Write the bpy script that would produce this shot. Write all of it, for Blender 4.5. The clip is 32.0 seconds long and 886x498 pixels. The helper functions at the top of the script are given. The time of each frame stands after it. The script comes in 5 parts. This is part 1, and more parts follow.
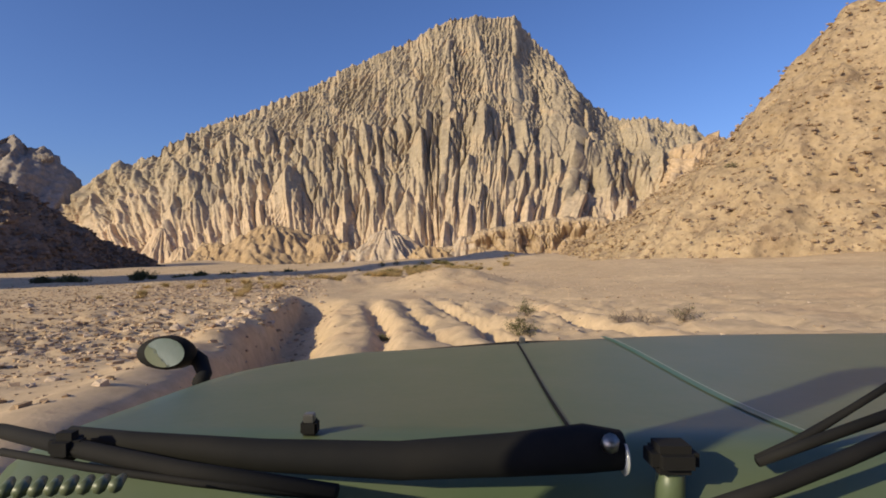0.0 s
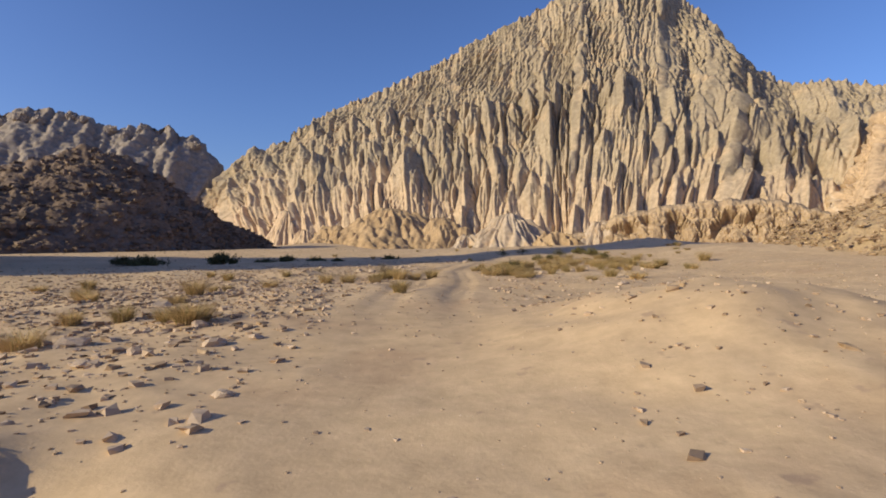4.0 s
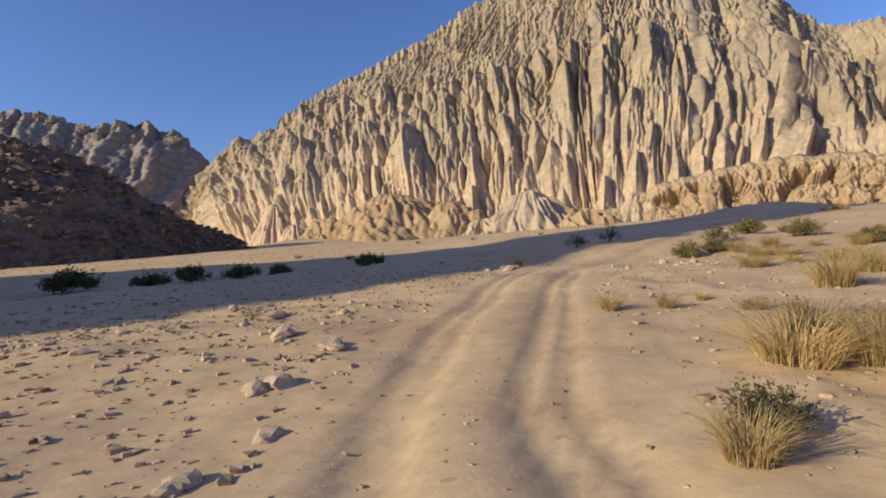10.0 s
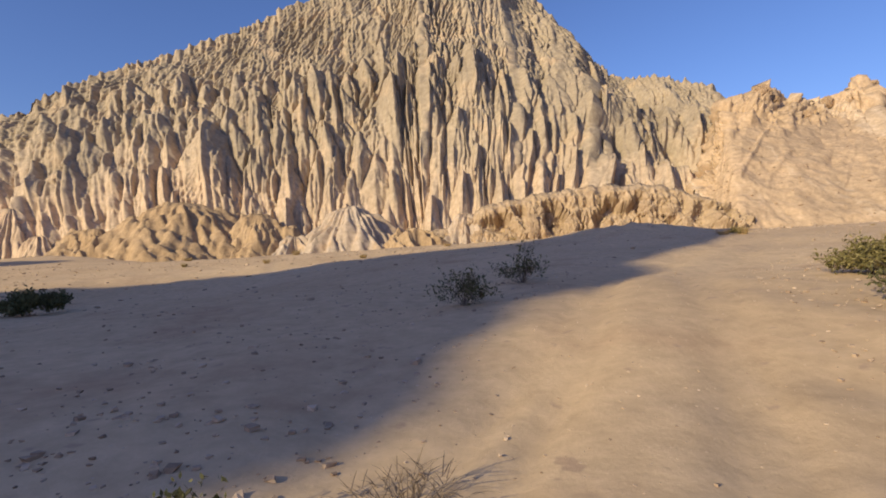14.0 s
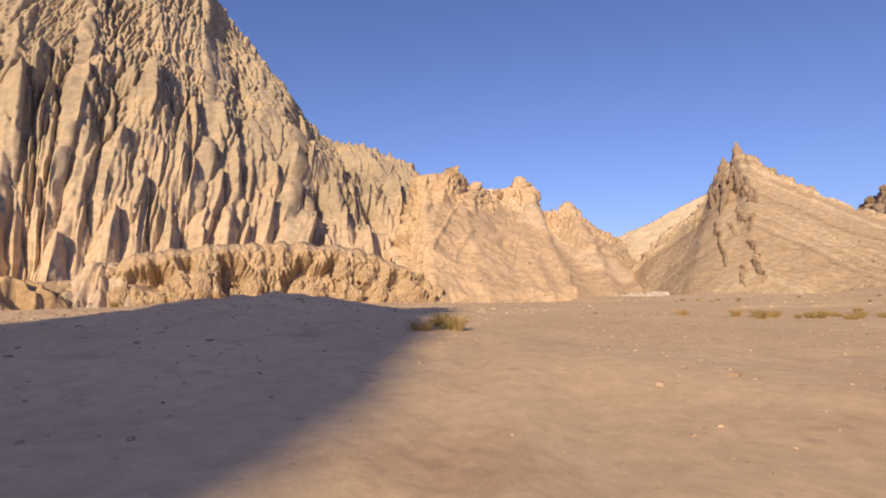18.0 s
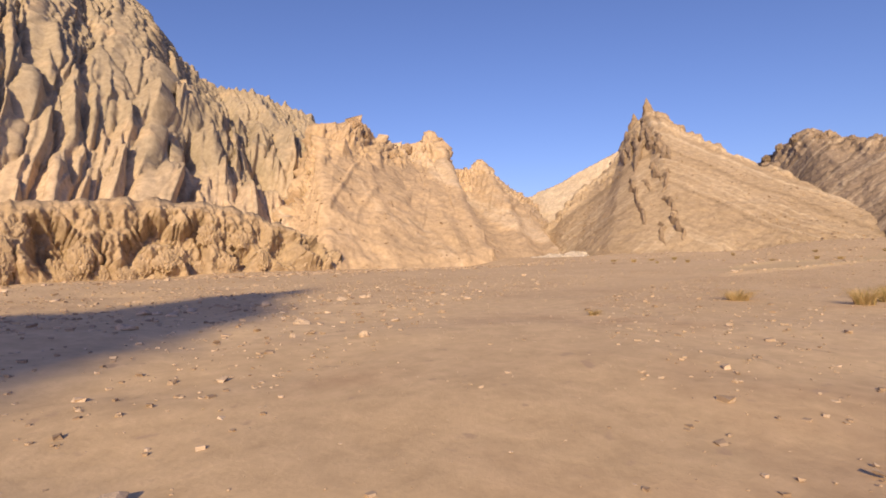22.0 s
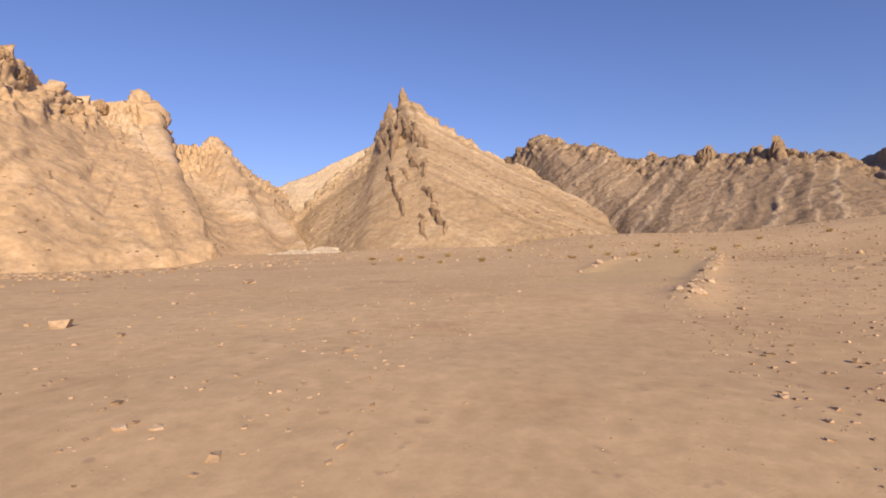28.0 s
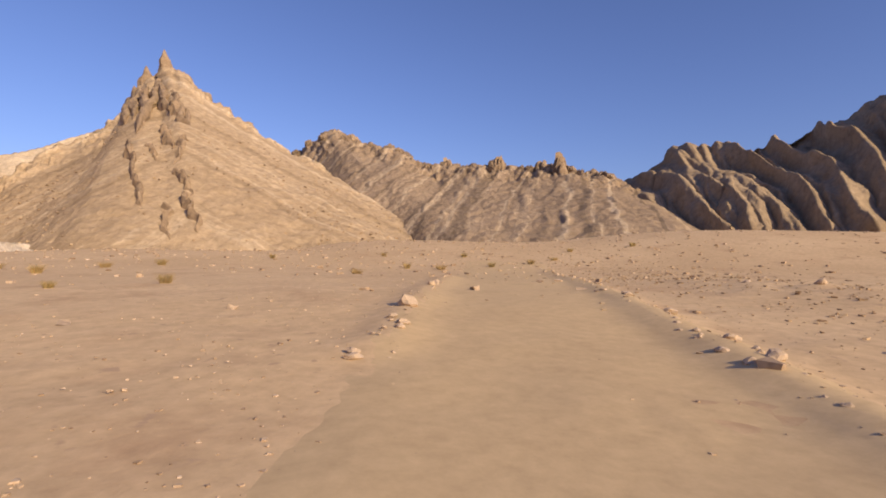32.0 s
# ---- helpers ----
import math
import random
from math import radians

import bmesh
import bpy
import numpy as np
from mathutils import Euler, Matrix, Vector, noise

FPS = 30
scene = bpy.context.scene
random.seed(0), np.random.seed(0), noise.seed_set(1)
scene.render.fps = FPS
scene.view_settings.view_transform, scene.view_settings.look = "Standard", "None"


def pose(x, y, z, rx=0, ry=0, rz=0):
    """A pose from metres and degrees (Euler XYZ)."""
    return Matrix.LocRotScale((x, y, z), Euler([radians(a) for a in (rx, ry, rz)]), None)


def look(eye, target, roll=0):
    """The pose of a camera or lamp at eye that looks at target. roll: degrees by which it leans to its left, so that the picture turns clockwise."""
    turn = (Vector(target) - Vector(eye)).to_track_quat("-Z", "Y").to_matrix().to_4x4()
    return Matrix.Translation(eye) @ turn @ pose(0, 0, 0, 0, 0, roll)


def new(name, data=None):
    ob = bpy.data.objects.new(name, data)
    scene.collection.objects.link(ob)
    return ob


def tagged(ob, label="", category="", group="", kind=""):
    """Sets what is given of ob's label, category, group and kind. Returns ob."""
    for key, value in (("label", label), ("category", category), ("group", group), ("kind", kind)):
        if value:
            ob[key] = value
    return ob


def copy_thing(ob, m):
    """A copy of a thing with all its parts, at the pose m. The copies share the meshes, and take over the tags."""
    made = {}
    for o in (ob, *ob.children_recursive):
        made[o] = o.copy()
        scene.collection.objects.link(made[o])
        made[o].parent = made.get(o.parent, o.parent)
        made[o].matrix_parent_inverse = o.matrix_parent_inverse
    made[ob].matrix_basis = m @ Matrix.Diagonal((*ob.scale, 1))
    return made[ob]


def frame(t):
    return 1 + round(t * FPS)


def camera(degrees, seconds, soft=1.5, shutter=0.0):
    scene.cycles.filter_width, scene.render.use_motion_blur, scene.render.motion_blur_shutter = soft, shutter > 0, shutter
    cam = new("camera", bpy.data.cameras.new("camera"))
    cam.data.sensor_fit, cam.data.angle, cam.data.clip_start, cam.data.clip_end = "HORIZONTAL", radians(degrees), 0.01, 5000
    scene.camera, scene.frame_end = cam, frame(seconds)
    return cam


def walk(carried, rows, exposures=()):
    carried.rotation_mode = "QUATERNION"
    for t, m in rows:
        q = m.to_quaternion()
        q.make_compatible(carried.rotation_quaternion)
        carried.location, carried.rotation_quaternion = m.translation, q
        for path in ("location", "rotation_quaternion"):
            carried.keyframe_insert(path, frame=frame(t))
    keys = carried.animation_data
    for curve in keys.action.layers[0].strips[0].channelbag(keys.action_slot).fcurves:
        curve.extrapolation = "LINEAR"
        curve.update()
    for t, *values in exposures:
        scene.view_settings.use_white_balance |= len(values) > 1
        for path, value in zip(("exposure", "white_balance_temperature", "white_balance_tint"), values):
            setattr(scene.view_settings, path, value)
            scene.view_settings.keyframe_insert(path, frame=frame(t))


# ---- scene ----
cam = camera(81.5, 32.0, soft=1.8)

PATH = [
    (0, (0.000, 0.000, 1.401), (-0.010, 2.000, 1.404), -1.4),
    (0.5, (-0.003, 2.069, 1.370), (-0.027, 4.060, 1.185), -0.9),
    (1, (-0.109, 4.269, 1.236), (-0.186, 6.264, 1.132), 3.6),
    (1.5, (-0.264, 6.508, 1.185), (-0.415, 8.502, 1.133), 1.9),
    (2, (-0.500, 8.865, 1.133), (-0.685, 10.852, 1.012), 0.0),
    (2.5, (-0.741, 10.988, 1.044), (-1.007, 12.970, 1.008), 0.1),
    (3, (-1.073, 13.065, 1.059), (-1.427, 15.033, 1.084), -0.5),
    (3.5, (-1.508, 15.152, 1.071), (-1.939, 17.102, 1.171), 1.1),
    (4, (-2.060, 17.210, 1.098), (-2.536, 19.152, 1.057), -0.4),
    (4.5, (-2.596, 18.970, 1.097), (-3.102, 20.902, 0.992), -3.0),
    (6.5, (-5.293, 28.540, 1.272), (-5.767, 30.479, 1.143), 0.5),
    (7, (-5.682, 30.766, 1.185), (-6.122, 32.712, 1.049), 0.6),
    (7.5, (-6.095, 32.986, 1.079), (-6.490, 34.936, 0.874), -0.5),
    (8, (-6.393, 35.028, 0.972), (-6.773, 36.984, 0.803), -1.1),
    (8.5, (-6.844, 36.803, 0.834), (-7.282, 38.741, 0.610), 1.1),
    (9, (-7.191, 38.386, 0.807), (-7.649, 40.327, 0.660), -2.7),
    (9.5, (-7.638, 40.093, 0.752), (-8.122, 42.033, 0.705), -0.1),
    (10, (-8.015, 41.664, 0.750), (-8.532, 43.594, 0.663), -3.9),
    (10.5, (-8.477, 43.118, 0.708), (-9.050, 45.033, 0.643), -0.5),
    (11, (-8.932, 44.938, 0.682), (-9.490, 46.858, 0.650), -2.7),
    (11.5, (-9.366, 46.732, 0.607), (-9.879, 48.664, 0.540), 2.3),
    (12, (-9.564, 49.016, 0.560), (-9.978, 50.969, 0.446), -4.1),
    (12.5, (-9.718, 51.354, 0.467), (-9.995, 53.332, 0.369), 0.8),
    (13, (-9.545, 53.706, 0.460), (-9.666, 55.700, 0.378), -2.5),
    (13.5, (-9.414, 56.062, 0.478), (-9.373, 58.061, 0.436), -0.8),
    (14, (-9.173, 57.687, 0.502), (-9.011, 59.680, 0.456), -2.3),
    (14.5, (-9.031, 58.578, 0.532), (-8.752, 60.558, 0.498), -0.9),
    (16.5, (-3.955, 67.834, 0.901), (-3.194, 69.684, 0.905), -2.4),
    (17, (-2.358, 70.128, 0.927), (-1.468, 71.918, 0.985), -1.0),
    (17.5, (-0.413, 72.403, 0.966), (0.639, 74.098, 1.106), 0.6),
    (18, (1.749, 74.675, 1.009), (2.928, 76.280, 1.187), 0.8),
    (18.5, (3.872, 76.886, 1.058), (5.166, 78.404, 1.198), -0.5),
    (19, (5.597, 78.621, 1.089), (6.944, 80.097, 1.179), -0.0),
    (19.5, (7.080, 80.016, 1.108), (8.464, 81.458, 1.180), -0.8),
    (20, (8.472, 81.341, 1.136), (9.882, 82.758, 1.169), 0.4),
    (20.5, (9.851, 82.620, 1.168), (11.277, 84.023, 1.193), -0.5),
    (21, (11.307, 83.903, 1.221), (12.735, 85.304, 1.210), -0.0),
    (21.5, (12.856, 85.341, 1.284), (14.294, 86.732, 1.308), -1.1),
    (22, (14.426, 86.757, 1.358), (15.865, 88.145, 1.394), -0.5),
    (22.5, (16.001, 88.146, 1.437), (17.455, 89.519, 1.487), -1.5),
    (23, (17.484, 89.459, 1.482), (18.947, 90.823, 1.511), -1.7),
    (23.5, (19.061, 90.725, 1.526), (20.564, 92.045, 1.545), -1.9),
    (24, (20.641, 91.882, 1.526), (22.201, 93.133, 1.575), -1.1),
    (24.5, (22.321, 92.953, 1.520), (23.947, 94.118, 1.536), -2.6),
    (25, (24.067, 93.884, 1.514), (25.755, 94.957, 1.506), -1.7),
    (25.5, (25.926, 94.731, 1.507), (27.671, 95.709, 1.514), -1.2),
    (27.5, (35.444, 97.861, 1.363), (37.327, 98.535, 1.409), -0.6),
    (28, (37.876, 98.520, 1.349), (39.786, 99.113, 1.363), -0.6),
    (28.5, (40.349, 98.954, 1.340), (42.293, 99.420, 1.376), -0.4),
    (29, (42.757, 99.137, 1.346), (44.726, 99.488, 1.366), -0.3),
    (29.5, (45.216, 99.282, 1.391), (47.204, 99.504, 1.424), -0.1),
    (30, (47.527, 99.378, 1.457), (49.523, 99.494, 1.490), -0.1),
    (30.5, (49.638, 99.415, 1.533), (51.637, 99.451, 1.579), 0.1),
    (31, (51.799, 99.435, 1.632), (53.799, 99.400, 1.663), 0.4),
    (31.5, (53.976, 99.384, 1.715), (55.973, 99.293, 1.747), 0.8),
    (32, (55.860, 99.047, 1.709), (57.851, 98.855, 1.744), 1.0),
]
walk(cam, [(t, look(eye, target, roll)) for t, eye, target, roll in PATH],
     exposures=((0, -0.06, 6250, -4), (12, -0.02, 6250, -4), (18, 0.10, 7100, 8), (32, 0.05, 7100, 8)))

# ---- light: low warm sun from the south-west, clear sky ----
SUN_EL, SUN_X, SUN_Y = radians(24.0), -0.79, -0.61
world = bpy.data.worlds.new("clear_sky")
scene.world = world
world.use_nodes = True
wn = world.node_tree
sky = wn.nodes.new("ShaderNodeTexSky")
sky.sky_type, sky.sun_disc = "NISHITA", False
sky.sun_elevation, sky.sun_rotation = SUN_EL, math.atan2(SUN_X, SUN_Y)
sky.altitude, sky.air_density, sky.dust_density, sky.ozone_density = 300, 1.0, 1.5, 7.0
back = wn.nodes["Background"]
tint = wn.nodes.new("ShaderNodeMix")
tint.data_type, tint.blend_type = "RGBA", "MULTIPLY"
tint.inputs[0].default_value, tint.inputs[7].default_value = 1.0, (1.18, 0.93, 1.12, 1)
wn.links.new(sky.outputs[0], tint.inputs[6])
wn.links.new(tint.outputs[2], back.inputs[0])
back.inputs[1].default_value = 0.135
sun = new("sun", bpy.data.lights.new("sun", "SUN"))
sun.data.energy, sun.data.angle, sun.data.color = 5.0, radians(0.6), (1.0, 0.80, 0.55)
sun.matrix_world = look((SUN_X * 100, SUN_Y * 100, 100 * math.tan(SUN_EL)), (0, 0, 0))


# ---- noise on arrays ----
_perm = np.random.RandomState(7).permutation(512)
_perm = np.concatenate([_perm, _perm, _perm])
_grad = np.random.RandomState(8).normal(size=(512, 3))
_grad /= np.linalg.norm(_grad, axis=1)[:, None]


def pn(x, y, z=0.0):
    """Gradient noise, about -1 to 1."""
    x, y, z = np.broadcast_arrays(np.asarray(x, float), np.asarray(y, float), np.asarray(z, float))
    xi, yi, zi = (np.floor(a).astype(int) for a in (x, y, z))
    xf, yf, zf = x - xi, y - yi, z - zi
    u, v, w = (a * a * a * (a * (a * 6 - 15) + 10) for a in (xf, yf, zf))
    out = 0.0
    for dx in (0, 1):
        for dy in (0, 1):
            for dz in (0, 1):
                h = _perm[_perm[_perm[(xi + dx) & 511] + ((yi + dy) & 511)] + ((zi + dz) & 511)]
                g = _grad[h]
                dot = g[..., 0] * (xf - dx) + g[..., 1] * (yf - dy) + g[..., 2] * (zf - dz)
                out = out + dot * (u if dx else 1 - u) * (v if dy else 1 - v) * (w if dz else 1 - w)
    return out * 1.7


def fbm(x, y, z=0.0, octaves=4, gain=0.5):
    out, amp, k = 0.0, 1.0, 1.0
    for i in range(octaves):
        out = out + amp * pn(x * k + 13.7 * i, y * k + 5.1 * i, np.asarray(z) * k)
        amp, k = amp * gain, k * 2.03
    return out


def ridged(x, y, z=0.0):
    return 1 - 2 * np.abs(pn(x, y, z))


def smooth(a, b, x):
    s = np.clip((np.asarray(x, float) - a) / (b - a), 0, 1)
    return s * s * (3 - 2 * s)


# ---- materials ----
def material(name, rough=0.95):
    m = bpy.data.materials.new(name)
    m.use_nodes = True
    bsdf = m.node_tree.nodes["Principled BSDF"]
    bsdf.inputs["Roughness"].default_value = rough
    bsdf.inputs["Specular IOR Level"].default_value = 0.2
    return m, m.node_tree, bsdf


def noise_node(nt, coord, scale, detail=4.0, rough=0.55, stretch=None):
    if stretch:
        mp = nt.nodes.new("ShaderNodeMapping")
        mp.inputs["Scale"].default_value = stretch[:3]
        if len(stretch) > 3:
            mp.inputs["Rotation"].default_value = [radians(a) for a in stretch[3:]]
        nt.links.new(coord, mp.inputs[0])
        coord = mp.outputs[0]
    n = nt.nodes.new("ShaderNodeTexNoise")
    n.inputs["Scale"].default_value, n.inputs["Detail"].default_value, n.inputs["Roughness"].default_value = scale, detail, rough
    nt.links.new(coord, n.inputs["Vector"])
    return n.outputs["Fac"]


def ramp(nt, fac, stops):
    r = nt.nodes.new("ShaderNodeValToRGB")
    while len(r.color_ramp.elements) < len(stops):
        r.color_ramp.elements.new(0.5)
    for e, (p, c) in zip(r.color_ramp.elements, stops):
        e.position, e.color = p, (*c, 1)
    nt.links.new(fac, r.inputs[0])
    return r.outputs[0]


def mix(nt, a, b, fac, mode="MIX"):
    n = nt.nodes.new("ShaderNodeMix")
    n.data_type, n.blend_type = "RGBA", mode
    for sock, v in ((n.inputs[0], fac), (n.inputs[6], a), (n.inputs[7], b)):
        if isinstance(v, bpy.types.NodeSocket):
            nt.links.new(v, sock)
        elif isinstance(v, tuple):
            sock.default_value = (*v, 1)
        else:
            sock.default_value = v
    return n.outputs[2]


def bump(nt, bsdf, height, strength, dist):
    b = nt.nodes.new("ShaderNodeBump")
    b.inputs["Strength"].default_value, b.inputs["Distance"].default_value = strength, dist
    nt.links.new(height, b.inputs["Height"])
    nt.links.new(b.outputs[0], bsdf.inputs["Normal"])


def earth(name, a, b, c, scale=0.05, grain=1.2, strata=None, relief=0.4, fleck=None, low=None, contrast=0.8):
    """Rock or soil: two tones in patches, a fine grain, tilted beds and dark or pale flecks."""
    m, nt, bsdf = material(name)
    co = nt.nodes.new("ShaderNodeTexCoord").outputs["Object"]
    big = noise_node(nt, co, scale, 5, 0.6)
    col = ramp(nt, big, [(0.36, a), (0.64, b)])
    if strata:
        dot = nt.nodes.new("ShaderNodeVectorMath")
        dot.operation = "DOT_PRODUCT"
        dot.inputs[1].default_value = strata[1]
        nt.links.new(co, dot.inputs[0])
        warp = nt.nodes.new("ShaderNodeMath")
        warp.operation = "MULTIPLY_ADD"
        warp.inputs[1].default_value = strata[3]
        nt.links.new(noise_node(nt, co, 0.06, 4, 0.6), warp.inputs[0])
        along_bed = dot.outputs["Value"]
        if len(strata) > 4:
            side = nt.nodes.new("ShaderNodeVectorMath")
            side.operation = "DOT_PRODUCT"
            side.inputs[1].default_value = strata[4][0]
            nt.links.new(co, side.inputs[0])
            for op, k in (("SUBTRACT", strata[4][1]), ("ABSOLUTE", 0.0), ("MULTIPLY", strata[4][2])):
                node = nt.nodes.new("ShaderNodeMath")
                node.operation = op
                node.inputs[1].default_value = k
                nt.links.new(side.outputs["Value"], node.inputs[0])
                side = node
            both = nt.nodes.new("ShaderNodeMath")
            nt.links.new(along_bed, both.inputs[0])
            nt.links.new(side.outputs["Value"], both.inputs[1])
            along_bed = both.outputs[0]
        nt.links.new(along_bed, warp.inputs[2])
        st = nt.nodes.new("ShaderNodeTexNoise")
        st.noise_dimensions = "1D"
        st.inputs["Scale"].default_value, st.inputs["Detail"].default_value, st.inputs["Roughness"].default_value = strata[0], 4, 0.7
        nt.links.new(warp.outputs[0], st.inputs["W"])
        st = st.outputs["Fac"]
        col = mix(nt, col, strata[2], ramp(nt, st, [(0.34, (1, 1, 1)), (0.46, (0, 0, 0))]))
        col = mix(nt, col, c, ramp(nt, st, [(0.54, (0, 0, 0)), (0.66, (1, 1, 1))]))
    else:
        mid = noise_node(nt, co, scale * 4, 4, 0.6)
        col = mix(nt, col, c, ramp(nt, mid, [(0.52, (0, 0, 0)), (0.72, (1, 1, 1))]))
    if low:
        sep = nt.nodes.new("ShaderNodeSeparateXYZ")
        nt.links.new(co, sep.inputs[0])
        lift = nt.nodes.new("ShaderNodeMath")
        lift.operation = "MULTIPLY_ADD"
        lift.inputs[1].default_value = -70.0
        nt.links.new(noise_node(nt, co, 0.045, 5, 0.65), lift.inputs[0])
        nt.links.new(sep.outputs["Z"], lift.inputs[2])
        bed = nt.nodes.new("ShaderNodeMapRange")
        bed.inputs["From Min"].default_value, bed.inputs["From Max"].default_value = low[1], low[2]
        nt.links.new(lift.outputs[0], bed.inputs["Value"])
        col = mix(nt, low[0], col, bed.outputs[0])
    fine = noise_node(nt, co, grain, 8, 0.7)
    col = mix(nt, col, ramp(nt, fine, [(0.3, (0.62, 0.6, 0.58)), (0.7, (1.25, 1.25, 1.25))]), contrast, "MULTIPLY")
    if fleck:
        fl = noise_node(nt, co, fleck[0], 3, 0.5)
        col = mix(nt, col, fleck[1], ramp(nt, fl, [(fleck[2], (0, 0, 0)), (fleck[2] + 0.06, (1, 1, 1))]))
    nt.links.new(col, bsdf.inputs["Base Color"])
    bump(nt, bsdf, fine, 0.9, relief)
    return m


M_GROUND = earth("desert_soil", (0.55, 0.395, 0.235), (0.63, 0.465, 0.285), (0.49, 0.335, 0.20), 0.09, 3.2, relief=0.014, fleck=(3.1, (0.44, 0.31, 0.20), 0.66), contrast=0.5)
M_BADLAND = earth("badland_clay", (0.335, 0.27, 0.185), (0.44, 0.355, 0.245), (0.50, 0.375, 0.24), 0.022, 0.6, relief=0.25, low=((0.57, 0.43, 0.29), -30.0, -2.0))
M_CLAY = earth("ribbed_clay", (0.45, 0.35, 0.25), (0.54, 0.44, 0.33), (0.52, 0.36, 0.215), 0.06, 0.8, relief=0.3)
M_TOE = earth("ochre_bank_earth", (0.43, 0.315, 0.195), (0.51, 0.38, 0.245), (0.37, 0.265, 0.165), 0.07, 0.9, relief=0.5)
M_MOUND = earth("orange_brown_earth", (0.41, 0.285, 0.16), (0.48, 0.345, 0.205), (0.35, 0.245, 0.145), 0.09, 0.9, relief=0.35)
M_ORANGE = earth("ochre_hill_rock", (0.46, 0.335, 0.21), (0.57, 0.41, 0.255), (0.62, 0.49, 0.345), 0.03, 0.7, strata=(0.06, (0.44, -0.44, 0.78), (0.43, 0.315, 0.205), 16.0), relief=0.1)
M_SPIRE = earth("bedded_sandstone", (0.42, 0.31, 0.195), (0.49, 0.37, 0.24), (0.58, 0.46, 0.315), 0.05, 0.7, strata=(0.13, (0.0, 0.0, 1.0), (0.34, 0.25, 0.155), 7.0, ((0.42, -0.90, 0.0), -58.9, 0.8)), relief=0.5)
M_WHITE = earth("white_clay", (0.56, 0.47, 0.36), (0.66, 0.57, 0.45), (0.5, 0.39, 0.27), 0.2, 0.9, relief=0.2)
M_PALE = earth("pale_clay", (0.62, 0.49, 0.33), (0.66, 0.54, 0.38), (0.58, 0.44, 0.29), 0.05, 0.6, relief=0.4)
M_RIDGE = earth("bedded_brown_rock", (0.31, 0.23, 0.155), (0.38, 0.285, 0.195), (0.50, 0.395, 0.275), 0.05, 0.8, strata=(0.34, (0.1, 0.86, 0.5), (0.22, 0.165, 0.115), 7.0), relief=0.6)
M_GULLIED = earth("gullied_brown_clay", (0.29, 0.22, 0.145), (0.36, 0.275, 0.185), (0.24, 0.18, 0.12), 0.05, 0.9, relief=0.25)
# brown scree, darkened: shade on the hill's visible side is in the colour
M_DARK = earth("shade_darkened_scree", (0.20, 0.145, 0.105), (0.26, 0.19, 0.14), (0.17, 0.125, 0.095), 0.06, 0.9, relief=0.5)
M_FAR = earth("far_brown_rock", (0.30, 0.25, 0.21), (0.36, 0.305, 0.255), (0.25, 0.21, 0.18), 0.03, 0.4, relief=0.6)
M_NEAR = earth("ochre_scree", (0.35, 0.255, 0.15), (0.44, 0.33, 0.205), (0.22, 0.155, 0.10), 0.12, 1.6, relief=0.15, fleck=(2.6, (0.21, 0.15, 0.10), 0.58))


# ---- meshes ----
def part(name, bm, mat, parent=None, label=""):
    me = bpy.data.meshes.new(name)
    bm.to_mesh(me)
    bm.free()
    me.materials.append(mat)
    ob = new(name, me)
    ob.parent = parent
    if label:
        ob["label"] = label
    return ob


def mesh_object(name, verts, faces, mat, shade=True):
    me = bpy.data.meshes.new(name)
    me.from_pydata(verts, [], faces)
    if shade:
        me.polygons.foreach_set("use_smooth", np.ones(len(me.polygons), bool))
    me.materials.append(mat)
    me.update()
    return new(name, me)


def grid_faces(nu, nv):
    i = np.arange(nu - 1)[:, None] * nv + np.arange(nv - 1)[None]
    return np.stack([i, i + nv, i + nv + 1, i + 1], -1).reshape(-1, 4).tolist()


def grid_object(name, p, mat):
    """A sheet from an array of points, rows by columns."""
    nu, nv = p.shape[:2]
    return mesh_object(name, p.reshape(-1, 3).tolist(), grid_faces(nu, nv), mat)


# ---- ground ----
ROAD = ((0, 0, 0), (-1, 13, -0.34), (-2.6, 19, -0.3), (-5.3, 28.5, -0.13), (-6.4, 35, -0.43), (-7.6, 40, -0.65), (-9, 46, -0.79), (-9.5, 54, -0.94),
        (-9, 58.6, -0.87), (-4, 68, -0.5), (4, 77, -0.34), (11, 84, -0.18), (17.5, 89.5, 0.08), (26, 95, 0.1), (35, 98, -0.05), (45, 99, 0.0), (56, 99, 0.25))
LAND = ((-81, 138, -1.2), (-35, 188, -5.2), (2, 186, -4.8), (-117, 190, -2.5), (35, 183, -1.6), (60, 177, -0.8), (95, 169, -0.8), (131, 161, 1.4), (131, 126, 2.2),
        (145, 95, 4.5), (135, 46, 6.6), (131, 27, 6.2), (-43, 70, -2.0), (-24, 79, -2.1), (15, 65, 0.4), (17, 38, 0.2), (31, 37, 0.6), (-24, 27, -0.6), (-60, 10, -0.5), (0, -40, 0.0), (75, 98, 0.7))
_ctl = np.array(ROAD + LAND)


def land(x, y):
    """The broad lie of the ground."""
    x, y = np.asarray(x, float), np.asarray(y, float)
    num, den = 0.0, 0.0
    for cx, cy, cz in _ctl:
        w = 1 / (((x - cx) ** 2 + (y - cy) ** 2 + 12.0) ** 1.6)
        num, den = num + w * cz, den + w
    return num / den


def bank(d, width):
    return np.exp(-((d / width) ** 2))


